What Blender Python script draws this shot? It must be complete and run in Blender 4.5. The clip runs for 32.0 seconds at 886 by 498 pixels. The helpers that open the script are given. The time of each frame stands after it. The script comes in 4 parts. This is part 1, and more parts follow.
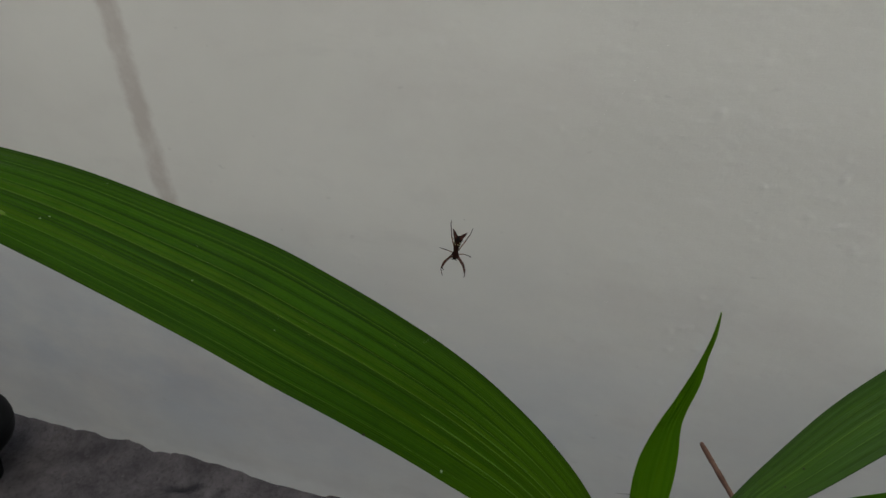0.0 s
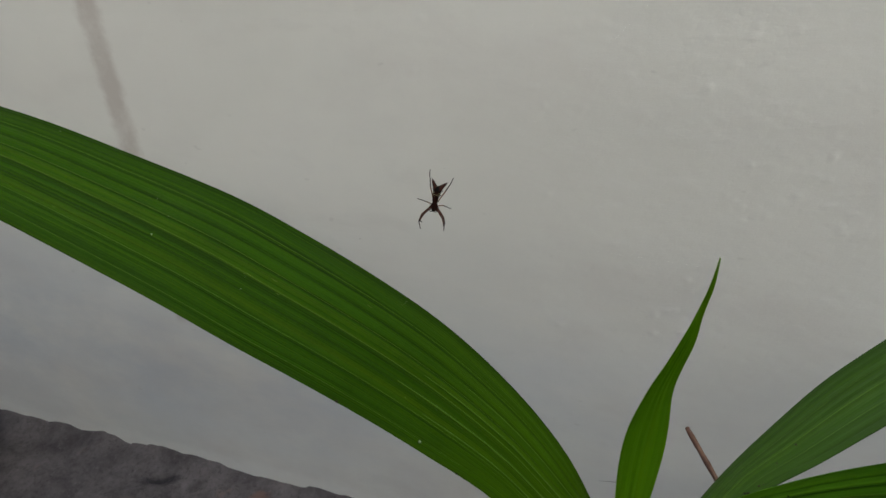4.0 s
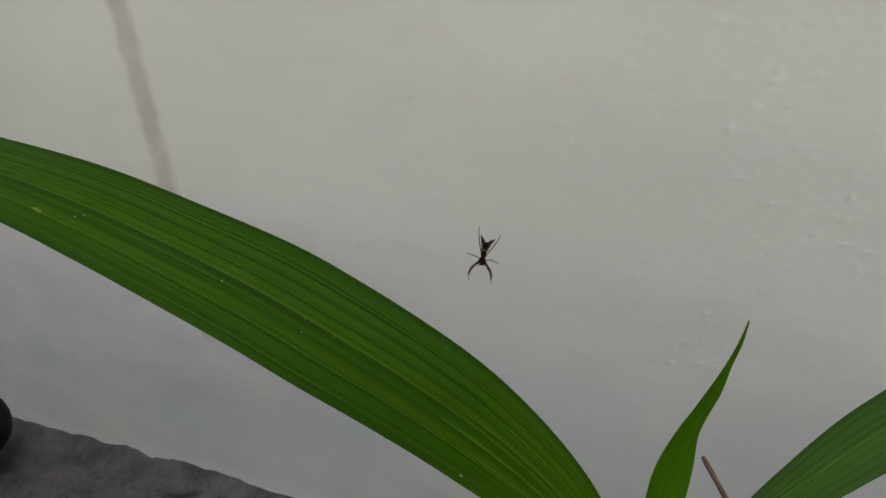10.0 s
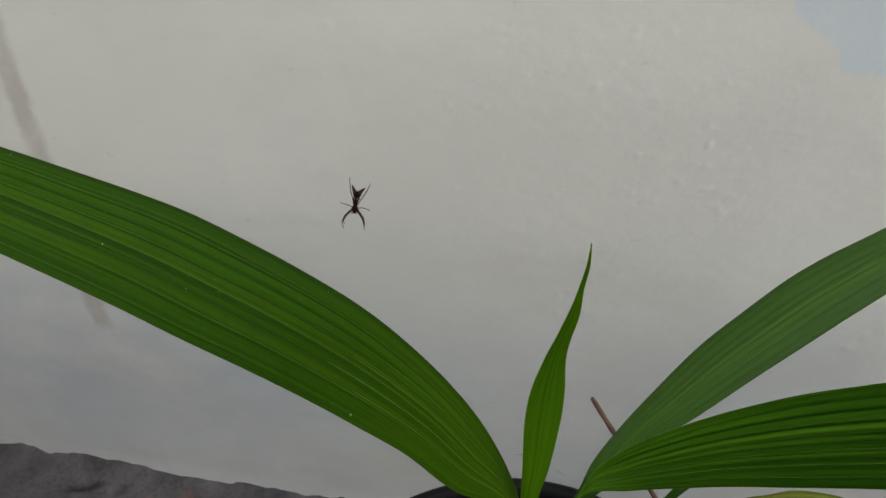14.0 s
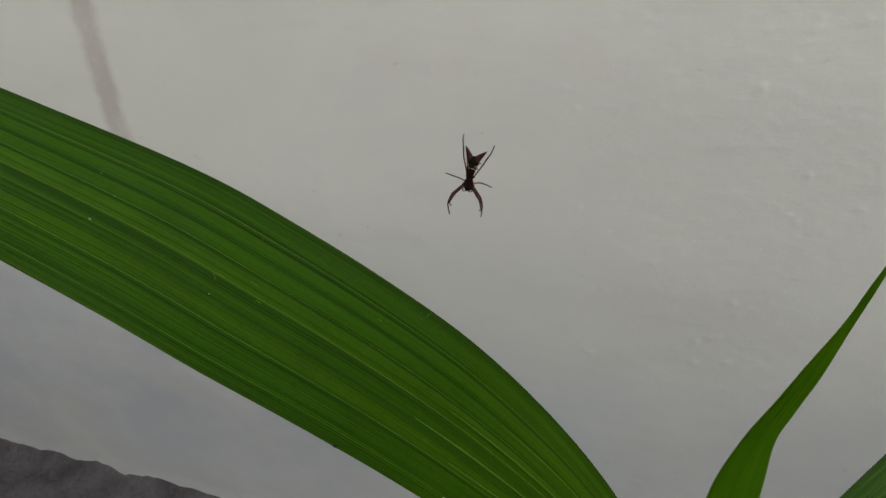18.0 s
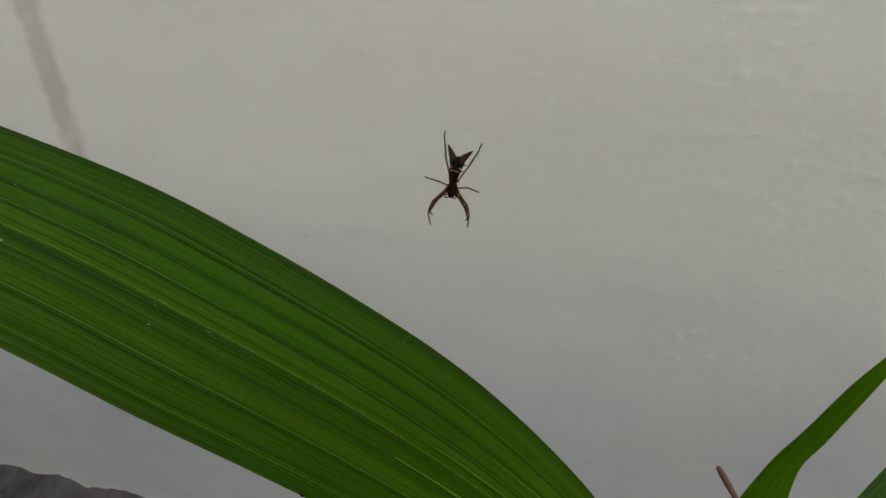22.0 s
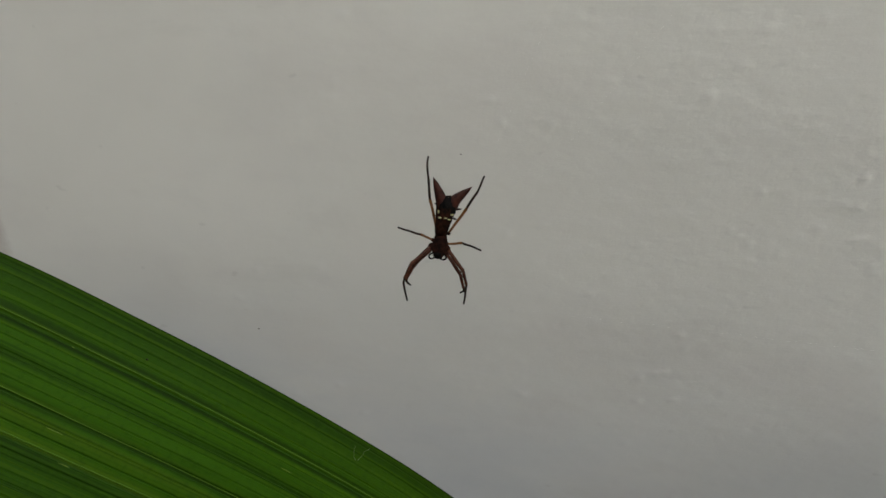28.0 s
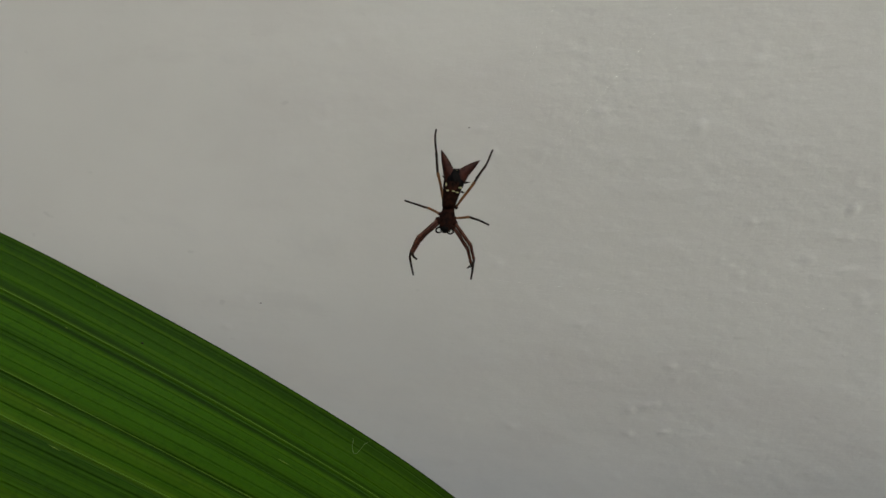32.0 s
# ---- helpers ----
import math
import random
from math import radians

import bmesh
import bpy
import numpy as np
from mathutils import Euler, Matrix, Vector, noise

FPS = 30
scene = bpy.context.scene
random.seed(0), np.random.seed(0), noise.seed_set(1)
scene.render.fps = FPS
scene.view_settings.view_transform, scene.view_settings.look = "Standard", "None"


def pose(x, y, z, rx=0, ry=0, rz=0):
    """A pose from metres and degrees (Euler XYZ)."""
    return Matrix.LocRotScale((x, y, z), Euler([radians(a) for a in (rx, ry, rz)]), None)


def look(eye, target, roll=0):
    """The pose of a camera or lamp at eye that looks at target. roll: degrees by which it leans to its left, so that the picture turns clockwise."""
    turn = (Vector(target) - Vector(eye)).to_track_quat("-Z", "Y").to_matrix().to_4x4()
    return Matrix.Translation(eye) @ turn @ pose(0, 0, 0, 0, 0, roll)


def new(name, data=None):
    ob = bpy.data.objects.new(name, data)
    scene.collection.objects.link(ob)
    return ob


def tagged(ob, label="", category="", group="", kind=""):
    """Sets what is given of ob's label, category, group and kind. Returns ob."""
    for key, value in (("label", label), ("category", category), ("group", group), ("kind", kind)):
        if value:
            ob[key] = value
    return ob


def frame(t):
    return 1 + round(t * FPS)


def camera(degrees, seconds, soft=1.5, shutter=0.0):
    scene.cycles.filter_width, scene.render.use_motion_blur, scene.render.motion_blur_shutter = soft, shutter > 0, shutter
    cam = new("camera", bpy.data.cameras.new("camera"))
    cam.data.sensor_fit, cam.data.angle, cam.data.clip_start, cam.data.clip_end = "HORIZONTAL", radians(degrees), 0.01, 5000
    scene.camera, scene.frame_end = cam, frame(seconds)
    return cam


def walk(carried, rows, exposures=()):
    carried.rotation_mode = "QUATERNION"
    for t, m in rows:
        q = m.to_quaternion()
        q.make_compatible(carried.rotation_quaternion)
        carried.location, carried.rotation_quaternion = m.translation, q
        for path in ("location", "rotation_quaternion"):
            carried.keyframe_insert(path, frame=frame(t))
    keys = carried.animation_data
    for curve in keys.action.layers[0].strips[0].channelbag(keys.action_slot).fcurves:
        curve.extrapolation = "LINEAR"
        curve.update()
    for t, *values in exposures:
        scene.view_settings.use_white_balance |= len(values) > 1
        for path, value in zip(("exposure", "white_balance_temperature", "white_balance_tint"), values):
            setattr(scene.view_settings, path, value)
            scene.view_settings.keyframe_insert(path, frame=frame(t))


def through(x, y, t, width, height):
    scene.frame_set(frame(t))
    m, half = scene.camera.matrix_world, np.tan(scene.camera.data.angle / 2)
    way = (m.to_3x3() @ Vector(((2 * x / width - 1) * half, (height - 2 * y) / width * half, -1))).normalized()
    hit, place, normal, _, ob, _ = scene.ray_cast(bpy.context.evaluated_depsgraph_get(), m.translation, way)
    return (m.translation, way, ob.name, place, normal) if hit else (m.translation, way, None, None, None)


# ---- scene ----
cam = camera(56.0, 32.0)
PATH = [
    (0, 0.00632, -0.49817, 0.67371, 58.543, 6.106, 22.234),
    (0.5, 0.00579, -0.50491, 0.67245, 58.608, 5.458, 21.535),
    (1, -0.00157, -0.50917, 0.67249, 58.219, 4.456, 22.588),
    (1.5, -0.00311, -0.50957, 0.66731, 57.899, 4.921, 23.069),
    (2, 0.00500, -0.49731, 0.66906, 60.421, 7.470, 21.318),
    (2.2, 0.00359, -0.49545, 0.66738, 56.856, 6.606, 19.804),
    (2.5, 0.00274, -0.49678, 0.66153, 57.961, 5.797, 20.063),
    (4.5, 0.00437, -0.49200, 0.65666, 58.483, 5.660, 21.430),
    (5, 0.00614, -0.49811, 0.65971, 59.242, 5.916, 21.647),
    (5.5, 0.00060, -0.50294, 0.66604, 60.318, 5.872, 22.603),
    (6, -0.00049, -0.50092, 0.66446, 61.120, 6.154, 22.917),
    (6.5, -0.00108, -0.49919, 0.66313, 61.512, 6.376, 22.893),
    (7, -0.00187, -0.50185, 0.66172, 61.628, 5.714, 23.273),
    (7.5, -0.00311, -0.50285, 0.65996, 61.181, 5.467, 23.095),
    (8, 0.00090, -0.50137, 0.66293, 61.323, 5.051, 22.664),
    (8.5, 0.00202, -0.50356, 0.66004, 60.905, 5.013, 22.255),
    (9, 0.00486, -0.49938, 0.66481, 59.439, 5.911, 21.161),
    (9.5, 0.00324, -0.50439, 0.67214, 59.205, 4.883, 21.980),
    (10, -0.00027, -0.50516, 0.67484, 59.411, 4.972, 22.461),
    (10.5, -0.00000, -0.50783, 0.67301, 58.998, 5.296, 23.025),
    (11, -0.00056, -0.50798, 0.67073, 59.438, 5.424, 22.485),
    (11.5, 0.00084, -0.50497, 0.66589, 60.115, 4.955, 21.885),
    (12, -0.00431, -0.50052, 0.66319, 59.449, 3.484, 18.493),
    (12.2, 0.00139, -0.50041, 0.67157, 59.517, 4.472, 19.133),
    (12.5, 0.00418, -0.50793, 0.68181, 59.695, 4.731, 19.537),
    (12.8, 0.00955, -0.50313, 0.68336, 58.417, 4.645, 18.919),
    (13, 0.00450, -0.50048, 0.67469, 59.709, 3.605, 15.881),
    (13.2, 0.00165, -0.50759, 0.66464, 56.969, 2.875, 12.594),
    (13.5, 0.01678, -0.51937, 0.67891, 57.040, 3.447, 13.396),
    (15.5, -0.00726, -0.51116, 0.65509, 57.211, 6.514, 18.241),
    (15.7, -0.00668, -0.49937, 0.65669, 58.729, 6.818, 19.299),
    (16, -0.00405, -0.48627, 0.64972, 59.869, 7.538, 20.654),
    (16.5, -0.01296, -0.47470, 0.63893, 60.574, 6.346, 21.736),
    (17, -0.01306, -0.46778, 0.63564, 60.287, 5.806, 21.285),
    (17.5, -0.01513, -0.46319, 0.62852, 60.306, 5.813, 21.994),
    (18, -0.01887, -0.45649, 0.62381, 60.266, 5.441, 22.230),
    (18.5, -0.02097, -0.45299, 0.62365, 60.501, 5.294, 21.463),
    (19, -0.02334, -0.44178, 0.61535, 59.891, 5.308, 20.954),
    (19.5, -0.02804, -0.43505, 0.61520, 61.232, 5.379, 21.178),
    (20, -0.02722, -0.44131, 0.62088, 61.620, 5.030, 20.285),
    (20.5, -0.02816, -0.44315, 0.62183, 61.274, 5.014, 20.170),
    (21, -0.02585, -0.44396, 0.62100, 60.663, 5.191, 19.969),
    (21.5, -0.02725, -0.44796, 0.62045, 59.450, 5.543, 19.384),
    (22, -0.02939, -0.43763, 0.61615, 59.510, 5.507, 19.659),
    (22.5, -0.03303, -0.43296, 0.61420, 59.476, 5.454, 19.065),
    (23, -0.03643, -0.42711, 0.61406, 60.049, 5.009, 18.535),
    (23.5, -0.03682, -0.42711, 0.61416, 59.805, 5.525, 18.464),
    (24, -0.03637, -0.42510, 0.61376, 60.047, 5.612, 19.382),
    (24.3, -0.04024, -0.41930, 0.60905, 58.826, 5.221, 18.411),
    (24.6, -0.04442, -0.41546, 0.60434, 60.429, 4.062, 16.804),
    (25, -0.04888, -0.40324, 0.59358, 60.412, 3.554, 15.738),
    (25.5, -0.04999, -0.40362, 0.59625, 60.611, 4.111, 15.607),
    (26, -0.04713, -0.40238, 0.59848, 60.727, 4.794, 15.843),
    (26.5, -0.04725, -0.40020, 0.59830, 60.430, 4.980, 16.600),
    (28.5, -0.05002, -0.40103, 0.59951, 61.157, 3.798, 15.127),
    (29, -0.05048, -0.40394, 0.59744, 61.113, 3.522, 15.924),
    (29.2, -0.05205, -0.40554, 0.59741, 62.976, 3.011, 15.051),
    (29.4, -0.05391, -0.40656, 0.59936, 59.456, 1.852, 13.649),
    (29.5, -0.05454, -0.40759, 0.59842, 59.592, 2.275, 14.152),
    (29.6, -0.05491, -0.40808, 0.59894, 57.539, 2.601, 15.413),
    (29.8, -0.05224, -0.40606, 0.59925, 58.706, 2.802, 16.541),
    (30, -0.04963, -0.40568, 0.59629, 62.764, 2.694, 15.573),
    (30.5, -0.04961, -0.40596, 0.59423, 62.860, 3.340, 14.949),
    (31, -0.05078, -0.40463, 0.59470, 63.025, 3.549, 15.003),
    (31.5, -0.05130, -0.40507, 0.59267, 64.032, 3.144, 14.774),
    (32, -0.05145, -0.40287, 0.59288, 63.782, 3.108, 14.790),
]
BASE_STOPS, KELVIN, TINT = 0.76, 6580, 3.2
WARMER = 130
EXPOSURE = [(0.0, -0.36), (0.45, -0.08), (1.0, -0.04), (12.5, -0.02), (13.5, 0.09), (15.5, 0.15), (18.0, 0.0), (20.0, -0.06), (24.0, -0.11), (25.0, -0.15), (32.0, -0.15)]
walk(cam, [(t, pose(x, y, z, rx, ry, rz)) for t, x, y, z, rx, ry, rz in PATH],
     exposures=[(t, s + BASE_STOPS, KELVIN + WARMER * min(max((t - 16) / 9, 0), 1), TINT) for t, s in EXPOSURE])

# ---- light: an overcast sky, partly blocked by two added walls ----
world = bpy.data.worlds.new("overcast_sky")
scene.world = world
world.use_nodes = True
wn, wl = world.node_tree.nodes, world.node_tree.links
sky = wn.new("ShaderNodeTexSky")
sky.sky_type, sky.sun_disc = "NISHITA", False
sky.sun_elevation, sky.sun_rotation = radians(52), radians(150)
sky.air_density, sky.dust_density, sky.ozone_density = 1.0, 3.0, 1.0
wl.new(sky.outputs["Color"], wn["Background"].inputs["Color"])
wn["Background"].inputs["Strength"].default_value = 0.15
sun = new("sun", bpy.data.lights.new("sun", "SUN"))
sun.data.energy, sun.data.angle, sun.data.color = 1.4, radians(45), (1.0, 0.98, 0.95)
sun.matrix_world = look((1.2, -1.6, 3.2), (0, 0, 0.3))


# ---- materials ----
class Nodes:
    """A short way to write a node material."""

    def __init__(self, name):
        self.mat = bpy.data.materials.new(name)
        self.mat.use_nodes = True
        self.n, self.l = self.mat.node_tree.nodes, self.mat.node_tree.links
        self.bsdf = self.n["Principled BSDF"]
        self.out = self.n["Material Output"]

    def put(self, value, socket):
        if isinstance(value, bpy.types.NodeSocket):
            self.l.new(value, socket)
        else:
            socket.default_value = value

    def coords(self, kind="Object"):
        return self.n.new("ShaderNodeTexCoord").outputs[kind]

    def mapping(self, vec, scale=(1, 1, 1), loc=(0, 0, 0)):
        m = self.n.new("ShaderNodeMapping")
        self.l.new(vec, m.inputs["Vector"])
        m.inputs["Scale"].default_value, m.inputs["Location"].default_value = scale, loc
        return m.outputs["Vector"]

    def noise(self, vec, scale, detail=4, rough=0.55, distort=0.0):
        t = self.n.new("ShaderNodeTexNoise")
        self.l.new(vec, t.inputs["Vector"])
        t.inputs["Scale"].default_value, t.inputs["Detail"].default_value = scale, detail
        t.inputs["Roughness"].default_value, t.inputs["Distortion"].default_value = rough, distort
        return t.outputs["Fac"]

    def ramp(self, fac, stops):
        r = self.n.new("ShaderNodeValToRGB")
        self.l.new(fac, r.inputs["Fac"])
        while len(r.color_ramp.elements) < len(stops):
            r.color_ramp.elements.new(0.5)
        for e, (p, c) in zip(r.color_ramp.elements, stops):
            e.position, e.color = p, (*c, 1) if len(c) == 3 else c
        return r.outputs["Color"]

    def grey(self, fac, lo, hi, a=0.0, b=1.0):
        m = self.n.new("ShaderNodeMapRange")
        self.l.new(fac, m.inputs["Value"])
        for k, v in zip(("From Min", "From Max", "To Min", "To Max"), (lo, hi, a, b)):
            m.inputs[k].default_value = v
        m.interpolation_type = "SMOOTHSTEP"
        return m.outputs["Result"]

    def grey_line(self, fac, lo, hi):
        m = self.n.new("ShaderNodeMapRange")
        self.l.new(fac, m.inputs["Value"])
        m.inputs["From Min"].default_value, m.inputs["From Max"].default_value = lo, hi
        return m.outputs["Result"]

    def math(self, op, a, b=0.0):
        m = self.n.new("ShaderNodeMath")
        m.operation = op
        self.put(a, m.inputs[0]), self.put(b, m.inputs[1])
        return m.outputs[0]

    def mix(self, fac, a, b, blend="MIX"):
        m = self.n.new("ShaderNodeMix")
        m.data_type, m.blend_type = "RGBA", blend
        self.put(fac, m.inputs[0])
        self.put((*a, 1) if isinstance(a, tuple) else a, m.inputs[6])
        self.put((*b, 1) if isinstance(b, tuple) else b, m.inputs[7])
        return m.outputs[2]

    def split(self, vec):
        s = self.n.new("ShaderNodeSeparateXYZ")
        self.l.new(vec, s.inputs[0])
        return s.outputs

    def bump(self, height, strength, distance):
        b = self.n.new("ShaderNodeBump")
        self.l.new(height, b.inputs["Height"])
        b.inputs["Strength"].default_value, b.inputs["Distance"].default_value = strength, distance
        self.l.new(b.outputs["Normal"], self.bsdf.inputs["Normal"])

    def done(self, color=None, rough=0.6, metal=0.0, spec=0.5):
        if color is not None:
            self.put((*color, 1) if isinstance(color, tuple) else color, self.bsdf.inputs["Base Color"])
        self.put(rough, self.bsdf.inputs["Roughness"])
        self.bsdf.inputs["Metallic"].default_value = metal
        self.bsdf.inputs["Specular IOR Level"].default_value = spec
        return self.mat


def plaster():
    m = Nodes("old_white_paint_on_plaster")
    o = m.coords()
    x, y, z = m.split(o)
    base = m.ramp(m.noise(o, 3.2, 5, 0.6), [(0.3, (0.69, 0.686, 0.650)), (0.55, (0.752, 0.750, 0.711)), (0.75, (0.712, 0.714, 0.688))])
    # bluish old coat low on the wall, with the shade there mixed into its colour
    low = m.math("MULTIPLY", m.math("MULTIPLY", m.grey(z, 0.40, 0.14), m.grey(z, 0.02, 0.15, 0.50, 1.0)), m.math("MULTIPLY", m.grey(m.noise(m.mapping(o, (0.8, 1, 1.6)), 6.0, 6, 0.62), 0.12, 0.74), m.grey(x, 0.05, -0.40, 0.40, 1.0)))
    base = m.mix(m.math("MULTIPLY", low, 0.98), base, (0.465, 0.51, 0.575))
    # brownish dirt in loose patches low on the wall, also painting in the shade there
    low_dirt_shade = m.math("MULTIPLY", m.grey(z, 0.34, 0.04), m.grey(m.noise(m.mapping(o, (0.8, 1, 1.3), (2, 0, 6)), 8.0, 6, 0.62), 0.28, 0.66))
    base = m.mix(m.math("MULTIPLY", low_dirt_shade, 0.28), base, (0.47, 0.435, 0.425))
    # paler fringe of paint along the foot
    foot = m.grey(m.math("ADD", z, m.math("MULTIPLY", m.math("SUBTRACT", m.noise(o, 30, 4), 0.5), 0.03)), 0.030, 0.016)
    base = m.mix(m.math("MULTIPLY", foot, 0.35), base, (0.76, 0.77, 0.76))
    # grey scuffs and grime
    scuff = m.grey(m.noise(m.mapping(o, (1, 1, 2.2), (3, 0, 1)), 9, 6, 0.65, 0.4), 0.56, 0.74)
    base = m.mix(m.math("MULTIPLY", scuff, 0.13), base, (0.45, 0.44, 0.43))
    speck = m.grey(m.noise(m.mapping(o, (1, 1, 1.7)), 62, 2, 0.5), 0.70, 0.78)
    base = m.mix(m.math("MULTIPLY", speck, 0.18), base, (0.36, 0.35, 0.34))
    # faint brownish smears under the paint
    smear = m.grey(m.noise(m.mapping(o, (0.9, 1, 1.7), (7, 0, 4)), 7.0, 5, 0.6), 0.46, 0.72)
    base = m.mix(m.math("MULTIPLY", smear, 0.20), base, (0.54, 0.50, 0.49))
    # one long drip stain
    wob = m.math("MULTIPLY", m.math("SUBTRACT", m.noise(m.mapping(o, (0.2, 1, 1)), 16, 3), 0.5), 0.012)
    off = m.math("ABSOLUTE", m.math("SUBTRACT", m.math("ADD", x, wob), -0.4995))
    ragged = m.math("MULTIPLY", m.math("SUBTRACT", m.noise(o, 55, 4, 0.7), 0.5), 0.014)
    drip = m.grey(m.math("ADD", off, ragged), 0.0150, 0.0045)
    ends = m.grey(z, 0.196, 0.212)
    drip = m.math("MULTIPLY", m.math("MULTIPLY", drip, ends), m.grey(m.noise(o, 24, 5, 0.7), 0.25, 0.60, 0.45, 1.0))
    base = m.mix(m.math("MULTIPLY", drip, 0.50), base, (0.375, 0.315, 0.285))
    # older pale blue paint where the white coat has come away
    edge = m.ramp(m.grey_line(x, 0.07, 0.20), [((q - 0.07) / 0.13, (((z0 - 0.45) / 0.15),) * 3) for q, z0 in (
        (0.073, 0.523), (0.078, 0.509), (0.091, 0.499), (0.1052, 0.4868), (0.1075, 0.4725), (0.132, 0.4725), (0.135, 0.489), (0.152, 0.498), (0.180, 0.493), (0.197, 0.530))])
    over = m.math("SUBTRACT", m.grey_line(z, 0.45, 0.60), edge)
    frayed = m.math("MULTIPLY", m.math("SUBTRACT", m.noise(o, 90, 5, 0.7), 0.5), 0.11)
    bare = m.grey(m.math("ADD", over, frayed), -0.025, 0.03)
    bare = m.math("MULTIPLY", bare, m.grey(m.math("ADD", x, m.math("MULTIPLY", frayed, 0.1)), 0.0705, 0.0745))
    bare = m.math("MULTIPLY", bare, m.math("MULTIPLY", m.grey(x, 0.20, 0.192), m.grey(z, 0.61, 0.60)))
    bare = m.math("MULTIPLY", bare, m.grey(m.noise(o, 38, 4, 0.6), 0.22, 0.55, 0.55, 1.0))
    base = m.mix(m.math("MULTIPLY", bare, 0.9), base, (0.62, 0.685, 0.745))
    rough_side = m.grey(x, -0.45, 0.05, 0.45, 1.0)
    # brush marks rise a little along the wall
    lean = m.n.new("ShaderNodeCombineXYZ")
    m.put(x, lean.inputs[0]), m.put(m.math("SUBTRACT", z, m.math("MULTIPLY", x, 0.16)), lean.inputs[2])
    lean = lean.outputs[0]
    grain = m.math("ADD", m.noise(m.mapping(lean, (1, 1, 1.7)), 100, 3, 0.5), m.math("MULTIPLY", m.noise(m.mapping(lean, (0.9, 1, 1.7)), 230, 4, 0.6), 0.4))
    m.bump(m.math("MULTIPLY", grain, m.math("MULTIPLY", rough_side, m.grey(z, 0.17, 0.30, 0.45, 1.0))), 0.27, 0.0013)
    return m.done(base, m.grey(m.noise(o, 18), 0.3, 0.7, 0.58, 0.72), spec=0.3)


def concrete(name, dark, light, scale=9.0, stains=()):
    m = Nodes(name)
    o = m.coords()
    c = m.ramp(m.noise(o, scale, 7, 0.68), [(0.30, dark), (0.55, tuple((a + b) / 2 for a, b in zip(dark, light))), (0.78, light)])
    rust = m.grey(m.noise(m.mapping(o, loc=(5, 2, 0)), scale * 1.6, 3), 0.66, 0.76)
    c = m.mix(m.math("MULTIPLY", rust, 0.22), c, (0.17, 0.115, 0.085))
    pits = m.grey(m.noise(o, scale * 7, 2), 0.66, 0.74)
    c = m.mix(m.math("MULTIPLY", pits, 0.5), c, tuple(v * 0.5 for v in dark))
    grit = m.noise(o, scale * 9, 4, 0.7)
    c = m.mix(m.grey(grit, 0.50, 0.34, 0.0, 0.38), c, tuple(v * 0.45 for v in dark))
    c = m.mix(m.grey(grit, 0.56, 0.74, 0.0, 0.35), c, tuple(v * 1.2 for v in light))
    x, y, _ = m.split(o)
    rag = m.math("MULTIPLY", m.math("SUBTRACT", m.noise(o, 130, 4, 0.7), 0.5), 1.7)
    for sx, sy, rx, ry, tint, k in stains:
        dx = m.math("DIVIDE", m.math("SUBTRACT", x, sx), rx)
        dy = m.math("DIVIDE", m.math("ADD", m.math("SUBTRACT", y, sy), m.math("MULTIPLY", m.math("SUBTRACT", x, sx), -0.25)), ry)
        d = m.math("SQRT", m.math("ADD", m.math("MULTIPLY", dx, dx), m.math("MULTIPLY", dy, dy)))
        c = m.mix(m.math("MULTIPLY", m.grey(m.math("ADD", d, rag), 1.4, 0.4), k), c, tint)
    m.bump(m.math("ADD", m.noise(o, scale * 8, 6, 0.7), m.math("MULTIPLY", pits, -0.6)), 0.6, 0.004)
    return m.done(c, 0.85, spec=0.25)


